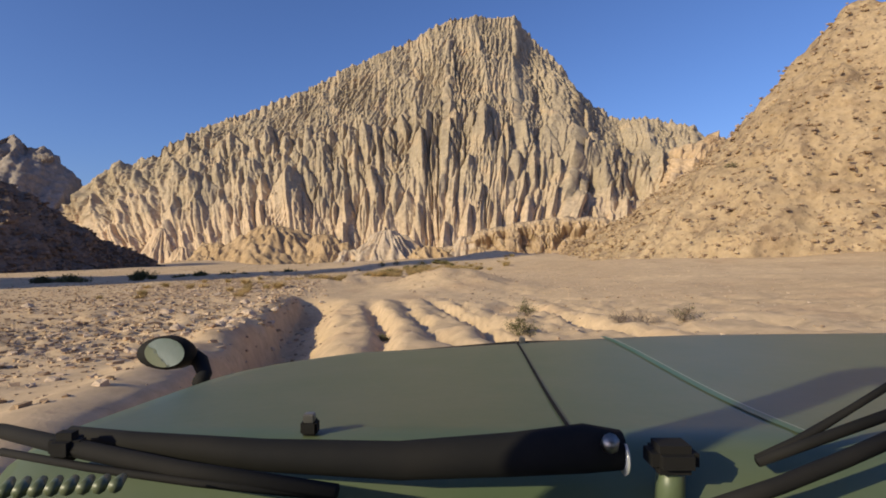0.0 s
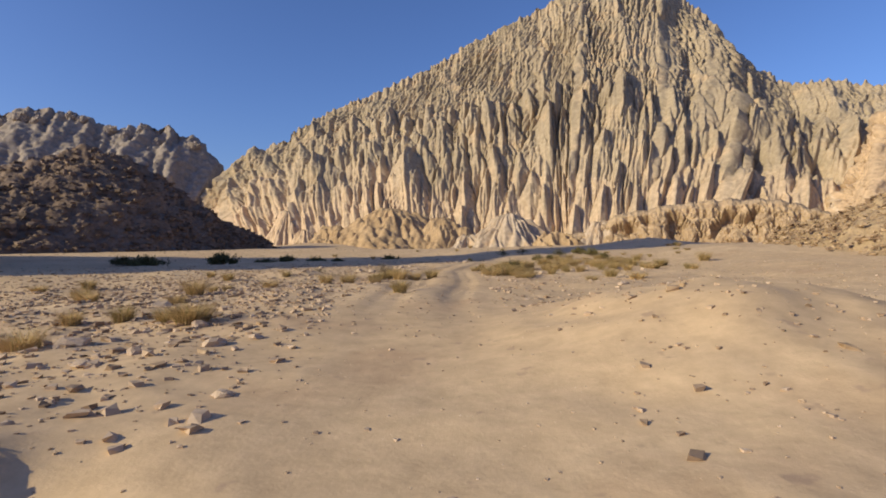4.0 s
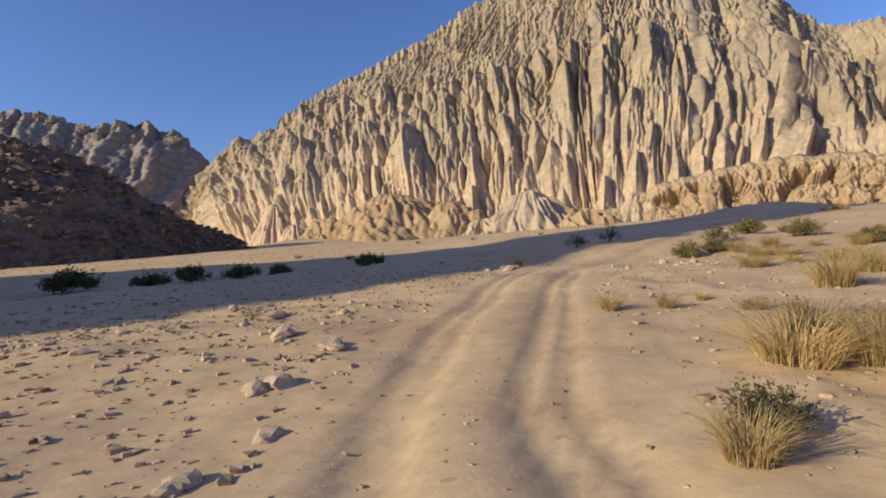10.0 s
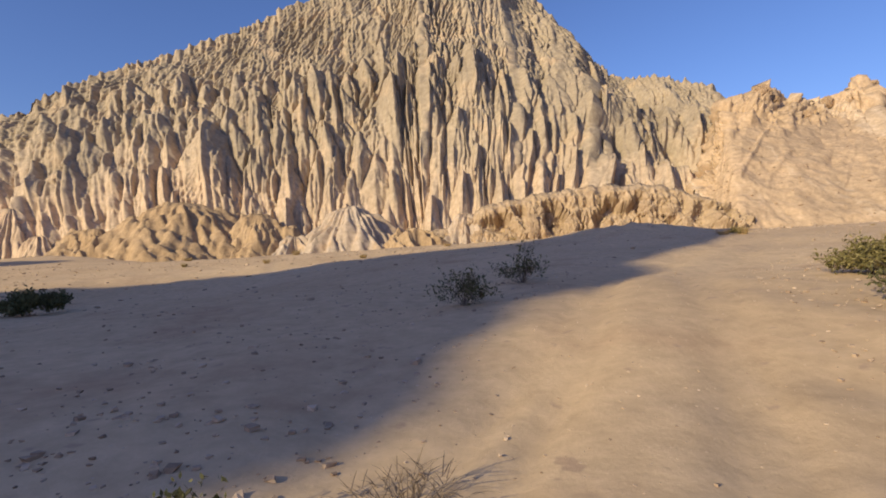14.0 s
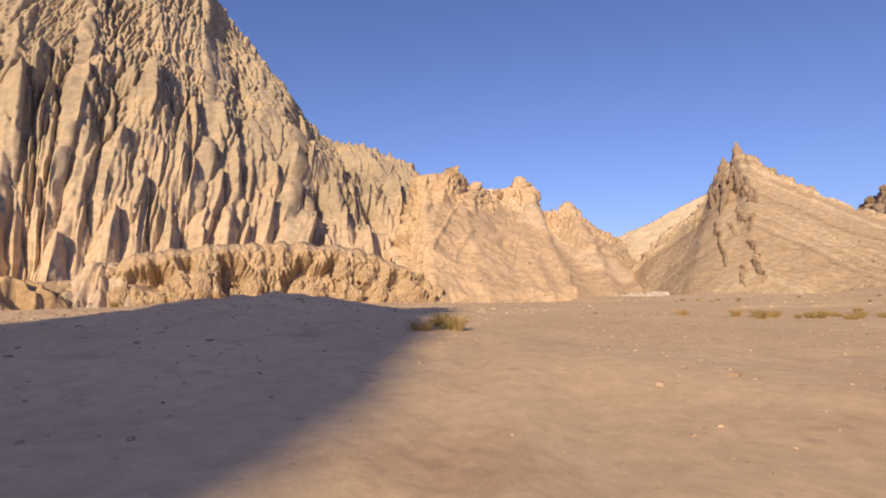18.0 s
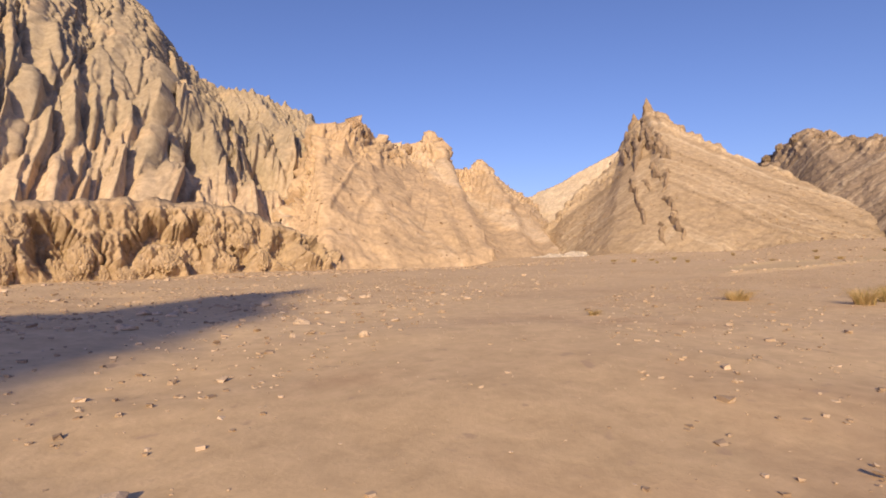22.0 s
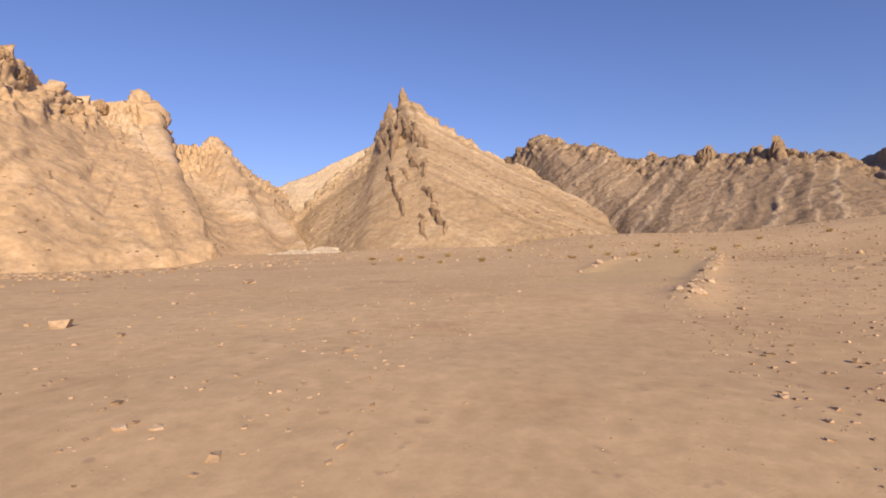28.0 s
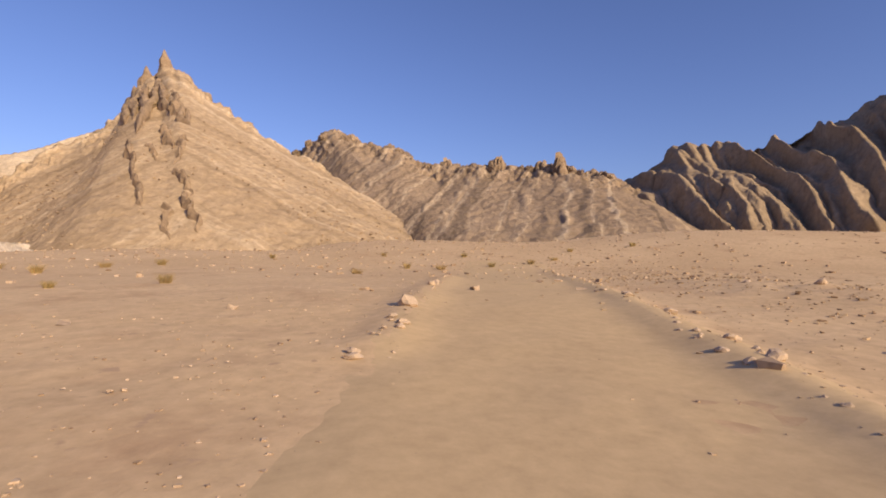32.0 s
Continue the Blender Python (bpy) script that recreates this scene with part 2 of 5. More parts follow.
def _beside(x, y):
    """How far to the right of the way a place lies."""
    best, side = np.full(np.shape(x), 1e9), np.zeros(np.shape(x))
    for (ax, ay, _), (bx, by, _) in zip(ROAD, ROAD[1:]):
        ex, ey = bx - ax, by - ay
        t = np.clip(((x - ax) * ex + (y - ay) * ey) / (ex * ex + ey * ey), 0, 1)
        d = np.hypot(x - ax - t * ex, y - ay - t * ey)
        s = np.sign((x - ax) * ey - (y - ay) * ex)
        side, best = np.where(d < best, s * d, side), np.minimum(d, best)
    return side


def ground_z(x, y):
    x, y = np.asarray(x, float), np.asarray(y, float)
    z = land(x, y)
    near = 1 - smooth(60, 220, np.hypot(x - 20, y - 70))
    z = z + 0.05 * smooth(0.1, 0.5, fbm(x / 3.2, y / 3.2, 7.7)) * fbm(x / 0.5, y / 0.5, 2.1, 3) * near * smooth(1.0, 3.0, np.abs(_beside(x, y)))
    z = z + 0.13 * fbm(x / 6, y / 6, 1.3) * near * (1 - 0.55 * smooth(12, 40, x)) + 0.05 * fbm(x / 1.5, y / 1.5, 4.2) * near * (1 - 0.7 * smooth(12, 40, x)) * smooth(0.6, 2.2, np.abs(_beside(x, y)))
    z = z + 1.2 * fbm(x / 140, y / 140, 9.0, 3) * smooth(250, 500, np.hypot(x, y - 100))
    # low mounds
    for mx, my, rx, ry, h in ((0.0, 24.6, 2.4, 2.8, 0.75), (8.7, 97, 6.0, 4.0, 0.95), (-75, 158, 14, 7, 1.6), (-42, 168, 16, 6, 1.3), (-13, 36.5, 1.8, 1.2, 0.35), (72, 84, 9, 4, 0.5)):
        z = z + h * np.exp(-(((x - mx) / rx) ** 2 + ((y - my) / ry) ** 2)) * (1 + 0.25 * pn(x / 1.1, y / 1.1, 3.0))
    # rutted track with a washed-out gully beside it
    start = smooth(6, 11, y) * (1 - smooth(14.5, 19.5, y))
    z = z + 0.10 * start * fbm(x / 0.5, y / 0.8, 6.6, 4, 0.65)
    d = x + 0.35 + 0.19 * (y - 10)
    edge = 0.22 * pn(y / 2.2, 3.1)
    z = z - smooth(2, 6, y) * (1 - smooth(17.5, 20.5, y)) * 0.85 * smooth(-3.7, -3.3, d + edge) * (1 - smooth(-3.2, -1.6, d + edge))
    z = z + smooth(-2, 5, y) * (1 - smooth(18, 22, y)) * 0.22 * bank(d + edge + 4.2, 0.6)
    for k, (off, depth, wide) in enumerate(((-0.85, 0.30, 0.19), (0.25, 0.18, 0.13), (1.35, 0.27, 0.14), (1.9, 0.14, 0.11), (3.9, 0.18, 0.15))):
        wob = off + 0.3 * pn(y / 3.5, k * 7.3) + 0.06 * pn(y / 0.8, k * 3.1)
        z = z - start * depth * bank(d - wob, wide) + start * 0.4 * depth * bank(d - wob - 0.45, 0.3)
    # wheel tracks along the way
    s = _beside(x, y)
    way = smooth(24, 30, y) * (1 - smooth(84, 92, y))
    for off in (-0.95, -0.6, 0.65, 1.0):
        z = z - way * 0.08 * bank(s - off - 0.25 * pn(x / 6, y / 6, off), 0.14)
    z = z + way * 0.035 * bank(s, 0.35)
    for k in range(7):
        line = y - (50.2 + 1.15 * k + 0.10 * (x + 20) + 0.5 * pn(x / 7, k * 3.7))
        z = z - 0.1 * bank(line, 0.17) * smooth(-40, -30, x) * (1 - smooth(-15, -11, x))
    # stony edge of the graded road
    for ax, ay, bx, by in ((50, 96.9, 95, 87.2), (63, 99.4, 84, 95.8)):
        ex, ey = bx - ax, by - ay
        t = ((x - ax) * ex + (y - ay) * ey) / (ex * ex + ey * ey)
        off = ((x - ax) * ey - (y - ay) * ex) / math.hypot(ex, ey)
        z = z + 0.16 * bank(off + 0.2 * pn(x / 3, y / 3, 8), 0.45) * smooth(-0.03, 0.05, t) * (1 - smooth(0.9, 1.03, t))
    return z


def spread(lo, hi, fine, grow=1.16):
    """Grid lines: even steps over the given stretches, then ever wider ones out to the ends."""
    mid = np.concatenate([np.arange(a, b - 1e-6, step) for a, b, step in fine])
    high, a, s = [], mid[-1], fine[-1][2]
    while a < hi:
        s *= grow
        a += s
        high.append(a)
    low, a, s = [], mid[0], fine[0][2]
    while a > lo:
        s *= grow
        a -= s
        low.append(a)
    return np.concatenate([low[::-1], mid, high])


gx, gy = np.meshgrid(spread(-2600, 2600, ((-30, -12, 0.33), (-12, 5, 0.14), (5, 80, 0.36))), spread(-2600, 2600, ((0, 4, 0.33), (4, 22, 0.14), (22, 62, 0.2), (62, 112, 0.36))), indexing="ij")
ground = grid_object("ground", np.stack([gx, gy, ground_z(gx, gy)], -1), M_GROUND)
tagged(ground, "sandy tan desert ground with ruts and gravel", "ground", kind="structure")


# graded lane between the two stony edges
M_LANE = earth("graded_sand", (0.54, 0.40, 0.235), (0.58, 0.43, 0.25), (0.51, 0.375, 0.22), 0.12, 4.0, relief=0.006, contrast=0.35)
f, k = np.meshgrid(np.linspace(0, 1, 130), np.linspace(0.02, 0.98, 22), indexing="ij")
lane_x = 54 + 50 * f
right_y, left_y = 96.1 - 9.7 * (lane_x - 50) / 45 * 0.98, 99.6 - 3.6 * (lane_x - 63) / 21
lane_y = right_y + (left_y - right_y) * k
lane_x = lane_x + 0.35 * pn(lane_y / 2.0, 3.3) * (np.abs(f - 0.5) > 0.49)
lift = 0.034 * smooth(0, 0.08, f) * (1 - smooth(0.94, 1, f)) * smooth(0, 0.14, k) * (1 - smooth(0.86, 1, k)) - 0.014
lane = grid_object("graded_road", np.stack([lane_x, lane_y, ground_z(lane_x, lane_y) + lift], -1), M_LANE)
tagged(lane, "smooth tan graded sand road between stony edges", "road", kind="structure")


# ---- hills ----
surface = {}


def along(points, n, knots=None):
    """n points evenly along a line; with knots, those of a line with as many corners, corner by corner."""
    p = np.array(points, float)
    q = np.array(knots if knots is not None and len(knots) == len(points) else points, float)
    s = np.r_[0, np.cumsum(np.linalg.norm(np.diff(q[:, :2], axis=0), axis=1))]
    t = np.linspace(0, s[-1], n)
    return np.stack([np.interp(t, s, p[:, k]) for k in range(3)], -1), t


def hill(name, foot, crest, back, nu, nv, relief, mat, power=1.0, jag=0.0, sink=3.0):
    """A hill lofted from its foot over its crest to its back. relief(u, w, p, h): metres outwards."""
    f, _ = along([(x, y, 0) for x, y in foot], nu, crest)
    c, u = along(crest, nu)
    b, _ = along([(x, y, 0) for x, y in back], nu, crest)
    f[:, 2] = ground_z(f[:, 0], f[:, 1]) - sink
    b[:, 2] = ground_z(b[:, 0], b[:, 1]) - sink
    nb = max(6, nv // 4)
    v = np.linspace(0, 1, nv)[None, :, None]
    front = f[:, None] * (1 - v) + c[:, None] * v
    front[..., 2] = f[:, None, 2] + (c[:, None, 2] - f[:, None, 2]) * (v[..., 0] ** power)
    q = np.linspace(0, 1, nb + 1)[None, 1:, None]
    rear = c[:, None] * (1 - q) + b[:, None] * q
    p = np.concatenate([front, rear], 1)
    du, dv = np.gradient(p, axis=0), np.gradient(p, axis=1)
    n = np.cross(du, dv)
    n /= np.linalg.norm(n, axis=-1, keepdims=True) + 1e-9
    n *= np.where(n[..., 2:] < 0, -1, 1)
    slope = np.linalg.norm(c - f, axis=-1)
    w = np.concatenate([v[0, :, 0][None] * slope[:, None], slope[:, None] * (1 + q[0, :, 0][None])], 1)
    h = np.concatenate([np.broadcast_to(v[..., 0], (nu, nv)), 1 - 0.5 * np.broadcast_to(q[..., 0], (nu, nb))], 1)
    d = relief(np.broadcast_to(u[:, None], h.shape), w, p, h)
    p = p + n * d[..., None]
    if jag:
        top = bank((h - 1) * slope[:, None] / 5.0, 1.0)
        p[..., 2] += jag * top * (np.abs(pn(u / 3.1, 2.2)) + 0.6 * np.abs(pn(u / 7.7, 5.5)))[:, None]
    ends = p[[0, -1]].copy()
    ends[..., 2] = min(f[:, 2].min(), b[:, 2].min())
    ob = grid_object(name, np.concatenate([ends[:1], p, ends[1:]], 0), mat)
    surface[name] = p
    return ob


def erode(p, z, steps, rate, keep, soften, hard=None):
    """Wears gullies into a slope: p runs from foot to crest, z is its height. Gives what is worn away."""
    nu, nv = z.shape
    rnd = np.random.RandomState(12)
    e = z + 0.08 * rnd.normal(size=z.shape)
    start = e.copy()
    cell = np.linalg.norm(np.gradient(p, axis=0), axis=-1) + 1e-6
    run = np.linalg.norm(np.gradient(p, axis=1), axis=-1) + 1e-6
    col = np.arange(nu)
    for _ in range(steps):
        area = cell * run
        way = np.zeros((nu, nv), int)
        for j in range(nv - 1, 0, -1):
            low = e[:, j - 1]
            side = np.hypot(cell[:, j], run[:, j])
            fall = np.stack([(e[:, j] - np.r_[low[0] + 9, low[:-1]]) / side, (e[:, j] - low) / run[:, j], (e[:, j] - np.r_[low[1:], low[-1] + 9]) / side])
            way[:, j] = np.clip(col + np.argmax(fall, 0) - 1, 0, nu - 1)
            area[:, j - 1] += keep * np.bincount(way[:, j], area[:, j], nu)
        f = rate * np.sqrt(area) / run
        if hard is not None:
            f = f * hard
        for j in range(1, nv):
            to = e[way[:, j], j - 1]
            e[:, j] = np.where(e[:, j] > to, (e[:, j] + f[:, j] * to) / (1 + f[:, j]), e[:, j])
        e[1:-1] += soften * (e[2:] + e[:-2] - 2 * e[1:-1])
        e[:, 1:-1] += 0.3 * soften * (e[:, 2:] + e[:, :-2] - 2 * e[:, 1:-1])
    return start - e


def front_rows(h):
    return int(np.argmax(h[0])) + 1


def worn(p, h, bulge, steps, rate, keep, soften, lift, hard=None, scale=0.75):
    """Relief of a bulging slope after gullies have been worn into it."""
    k = front_rows(h)
    d = bulge.copy()
    loss = erode(p[:, :k], p[:, :k, 2] + 1.2 * bulge[:, :k], steps, rate, keep, soften, None if hard is None else hard[:, :k])
    d[:, :k] += lift * smooth(0, 0.06, h[:, :k]) * (1 - smooth(0.85, 0.99, h[:, :k])) - scale * loss
    return d


def spurs(u, w, seed, tiers, gap, keep=1.0, size=4.0, spread_out=1.0):
    """Pointed spurs in staggered rows: each stands out at its tip and widens and fades downhill."""
    rnd = random.Random(seed)
    d = np.zeros_like(u)
    u0, u1 = u.min(), u.max()
    us, ws = u[:, 0], w
    for w0 in tiers:
        c = u0 + rnd.uniform(0, gap)
        while c < u1:
            if rnd.random() < keep:
                tip, amp, grow = w0 + rnd.uniform(-6, 6), size * rnd.uniform(0.6, 1.35), spread_out * rnd.uniform(0.2, 0.38)
                fade = rnd.uniform(9, 20)
                lo, hi = np.searchsorted(us, (c - 16, c + 16))
                dw = tip - ws[lo:hi]
                lean = c + 0.12 * (dw - 8) * rnd.uniform(-1, 1)
                prof = amp * smooth(0, 4.5, dw) * (1 - smooth(fade, fade * 1.9, dw))
                val = prof * (1 - np.abs(u[lo:hi] - lean) / (0.8 + grow * np.maximum(dw, 0)))
                d[lo:hi] = np.maximum(d[lo:hi], val)
            c += gap * rnd.uniform(0.55, 1.5)
    return d


def big_spur(d, u, w, p, x, y, amp, reach, fade):
    """One large spur with its tip over the place x, y."""
    k = np.unravel_index(np.argmin(np.hypot(p[..., 0] - x, p[..., 1] - y)), u.shape)
    dw = w[k] - w
    prof = 0.8 * amp * smooth(0, 15, dw) * (1 - smooth(fade, fade * 2, dw))
    val = prof * (1 - np.abs(u - u[k]) / (1.0 + reach * np.maximum(dw, 0)))
    return np.maximum(d, val)


def rib(u, w, p, top, low, amp, width):
    """A broad rib running down from one place to another."""
    at = [np.unravel_index(np.argmin(np.hypot(p[..., 0] - x, p[..., 1] - y)), u.shape) for x, y in (top, low)]
    f = (w[at[0]] - w) / (w[at[0]] - w[at[1]])
    mid = u[at[0]] + (u[at[1]] - u[at[0]]) * np.clip(f, 0, 1)
    return amp * smooth(-0.02, 0.3, f) * (1 - smooth(0.75, 1.25, f)) * np.maximum(0, 1 - np.abs(u - mid) / width)


def rel_badland(u, w, p, h):
    warp = 5 * pn(u / 45, w / 70) + 1.8 * pn(u / 13, w / 30, 3)
    d = spurs(u + 0.5 * warp, w, 5, (12, 22, 33, 45, 57, 69, 82, 94), 8.0, 0.85, 2.2, 1.25)
    d = np.maximum(d, spurs(u + 0.5 * warp, w, 15, (30, 44, 60, 77, 96), 15.0, 0.8, 3.7, 1.35))
    d = d + rib(u, w, p, (84, 334), (66, 240), 11.0, 26.0) + rib(u, w, p, (118, 315), (100, 242), 6.0, 16.0)
    for x, y, amp, reach, fade in ((57, 235, 9, 0.42, 26), (79, 231, 8, 0.4, 24), (36, 226, 7, 0.4, 24), (22, 218, 7, 0.45, 20), (104, 240, 8, 0.5, 24), (-70, 240, 9, 0.5, 30), (-10, 255, 8, 0.35, 26), (20, 268, 9, 0.35, 30)):
        d = big_spur(d, u, w, p, x, y, amp, reach, fade)
    a = ridged((u + warp) / 30, w / 120, 0.3) - 0.35
    edge = h + 0.05 * pn(u / 16, 3.3) + 0.025 * pn(u / 5, 8.8)
    d = d + 1.8 * a + (2.4 * (1 - smooth(0.53, 0.57, edge)) + 1.6 * (1 - smooth(0.74, 0.77, edge)) + 1.2 * (1 - smooth(0.88, 0.905, edge))) * smooth(0.0, 0.3, h)
    z = p[..., 2]
    bed = z + 5 * pn(u / 30, 4.4) + 2 * pn(u / 9, 6.1)
    hard = 0.75 + 0.4 * smooth(-0.3, 0.4, pn(bed / 9.0, u / 60, 2.0))
    hard = (hard + (1 - hard) * smooth(0.4, 0.6, h)) * (0.55 + 0.9 * smooth(-0.5, 0.5, pn(u / 14, w / 40, 5.5)))
    d = worn(p, h, d, 26, 0.042, 0.95, 0.022, 1.8, hard * (0.62 + 0.55 * smooth(0.2, 0.55, h) * (1 - 0.5 * smooth(0.75, 0.97, h))), 0.62)
    fine = u + 0.35 * warp + 1.1 * pn(u / 4, w / 9, 1.7)
    strong = (0.7 + 0.3 * smooth(-0.35, 0.45, pn(u / 11, w / 17, 9.4))) * smooth(0.03, 0.16, h)
    step = 3.7 * np.floor(edge / 0.16 + 0.35 * pn(u / 6, 4.9))
    d = d + strong * (0.85 * ridged(fine / 2.1 + step, w / 40, 3.1) + 1.15 * ridged(fine / 3.7 + step, w / 70, 7.7))
    d = d + smooth(0.6, 0.9, h) * (0.5 * ridged((u + 0.6 * warp) / 3.4, h * 3, 2.9) + 0.7 * ridged((u + warp) / 10.5, h * 2, 6.2) - 0.3)
    for x, y in ((65, 236), (87, 232)):
        d = d - 8.0 * np.exp(-(((p[..., 0] - x) / 4.0) ** 2 + ((p[..., 1] - y) / 7.0) ** 2))
    d = d + 0.22 * fbm(u / 1.7, w / 4.0, 1) + 0.3 * fbm(u / 5.0, w / 9.0, 4, 3)
    return d * smooth(-0.02, 0.05, h)


def rel_scree(amp, size):
    def f(u, w, p, h):
        x, y, z = p[..., 0], p[..., 1], p[..., 2]
        return amp * (0.9 * fbm(x / size, y / size, z / size, 5, 0.55) + 0.35 * ridged(u / (size * 0.7), w / (size * 3))) * smooth(-0.02, 0.1, h)
    return f


def rel_gully(amp, size, rough=0.5):
    def f(u, w, p, h):
        warp = size * 0.4 * pn(u / size / 2, w / size / 2)
        r = ridged((u + warp) / size, w / (size * 5), 0.4) + 0.5 * ridged((u + warp) / size * 2.3, w / (size * 3), 1.4) - 0.5
        return amp * (r + rough * fbm(u / size * 3, w / size * 3, 2, 4)) * smooth(-0.02, 0.08, h)
    return f


def rel_bank(u, w, p, h):
    """Earth bank: a scree apron below, then a knobbly cliff with hollows in it."""
    x, y, z = p[..., 0], p[..., 1], p[..., 2]
    cliff = smooth(0.3, 0.5, h + 0.1 * pn(u / 6, 1.1))
    hollow = smooth(0.05, 0.5, pn(u / 5.5, z / 7, 9.1)) * cliff * (1 - smooth(0.78, 0.95, h))
    knobs = 1.1 * fbm(x / 3.4, y / 3.4, z / 4.5, 4, 0.6)
    d = 1.5 * cliff + 1.3 * cliff * ridged(u / 6.5, z / 22, 0.4) - 4.2 * hollow + knobs * (0.25 + 0.75 * cliff)
    d = worn(p, h, d, 7, 0.05, 0.98, 0.05, 0.4, 0.4 + cliff) + 0.5 * cliff * fbm(x / 1.3, y / 1.3, z / 1.6, 3, 0.6)
    return d * smooth(-0.02, 0.1, h) * (1 - 0.4 * smooth(0.93, 1.0, h))


def rel_ochre(u, w, p, h):
    """Dusty slopes with shallow runnels, broken into crags under the crest."""
    x, y, z = p[..., 0], p[..., 1], p[..., 2]
    crag = smooth(0.62, 0.92, h + 0.2 * pn(u / 16, w / 30, 6))
    bed = u - 0.55 * w + 2.5 * pn(u / 18, w / 18, 3)
    d = 2.6 * (ridged(u / 34, w / 150, 4.4) - 0.3) + 0.7 * smooth(0.1, 0.6, pn(bed / 5.5, w / 60, 5.2)) * smooth(0.15, 0.4, h) + 0.5 * fbm(x / 7, y / 7, z / 7, 3)
    d = worn(p, h, d, 6, 0.03, 0.97, 0.09, 0.5, 0.2 + 1.0 * crag) + 0.55 * fbm(x / 10, y / 10, z / 10, 4, 0.55)
    return (d + 3.1 * crag * (fbm(x / 6, y / 6, z / 7, 4, 0.6) + 0.5 * ridged(u / 5, w / 14, 2)) + 0.07 * fbm(x / 1.8, y / 1.8, z / 1.8, 3)) * smooth(-0.02, 0.08, h)


def rel_ridge(u, w, p, h):
    """Tilted beds standing out as thin ribs over scree, broken rock along the crest."""
    x, y, z = p[..., 0], p[..., 1], p[..., 2]
    s = 0.1 * x + 0.86 * y + 0.5 * z + 1.5 * pn(u / 16, w / 16)
    ribs = smooth(0.0, 0.6, pn(s / 2.6, u / 40, 3.3)) * smooth(-0.1, 0.4, pn(u / 9, w / 8, 8.8))
    top = smooth(0.72, 0.86, h + 0.06 * pn(u / 8, 5.0))
    d = 1.3 * (ridged(u / 34, w / 90, 9) - 0.3) + 0.55 * ribs * (1 - top) + top * (1.2 + 1.3 * fbm(x / 3.5, y / 3.5, z / 5, 4, 0.6)) + 0.3 * fbm(x / 3, y / 3, z / 3, 4)
    return d * smooth(-0.02, 0.08, h)


def rel_lumps(u, w, p, h):
    """Big rounded clay ribs parted by deep gullies."""
    lean = u + 0.35 * w + 4 * pn(u / 14, w / 30)
    d = 6.5 * (0.35 - np.abs(pn(lean / 10, w / 60, 0.4))) + 2.0 * fbm(u / 18, w / 18, 2, 3) + 2.6 * (0.3 - np.abs(pn(lean / 4.2, w / 22, 7))) + 0.6 * fbm(u / 4.5, w / 8, 4, 4, 0.5)
    d = worn(p, h, d, 16, 0.035, 0.98, 0.08, 0.6)
    return (d + 0.12 * fbm(u / 2.5, w / 3, 3)) * smooth(-0.02, 0.08, h)


def rel_crag(slope_amp, crag_amp, size, low=0.55):
    """Smooth talus below, broken crags towards the crest."""
    def f(u, w, p, h):
        x, y, z = p[..., 0], p[..., 1], p[..., 2]
        crag = smooth(low, 0.95, h + 0.22 * pn(u / 18, w / 30, 6))
        broken = fbm(x / size, y / size, z / size, 5, 0.6) + 0.6 * ridged(u / size, w / (size * 3), 2)
        swell = ridged(u / 26, w / 120, 4.4) + 0.4 * fbm(x / 7, y / 7, z / 7, 3) + 0.2 * fbm(x / 1.8, y / 1.8, z / 1.8, 3)
        return (slope_amp * swell + crag_amp * crag * broken) * smooth(-0.02, 0.08, h)
    return f


# fluted main mountain
mountain = hill("badlands_mountain", [(-146, 220), (-130, 206), (-102, 198), (-82, 197), (-48, 196), (-22, 196), (-6, 196), (-2, 196), (11, 196), (23, 196), (28, 196), (37, 196), (43, 196), (48, 196), (64, 196), (78, 198), (95, 203), (104, 210)],
                [(-190, 243, 10), (-174, 250, 35), (-140, 263, 58), (-116, 273, 71), (-69, 292, 96), (-30, 309, 121), (-12, 317, 132), (6, 323, 145), (26, 331, 149),
                 (50, 341, 152), (58, 344, 141), (72, 341, 129), (80, 336, 115), (86, 332, 94), (107, 321, 78), (125, 312, 75), (146, 301, 69), (156, 296, 54)],
                [(-230, 300), (-60, 400), (60, 440), (150, 400), (200, 320)], 940, 340, rel_badland, M_BADLAND, 1.05, 3.0)
tagged(mountain, "tall grey-tan badlands mountain with deep eroded vertical flutes", "mountain")


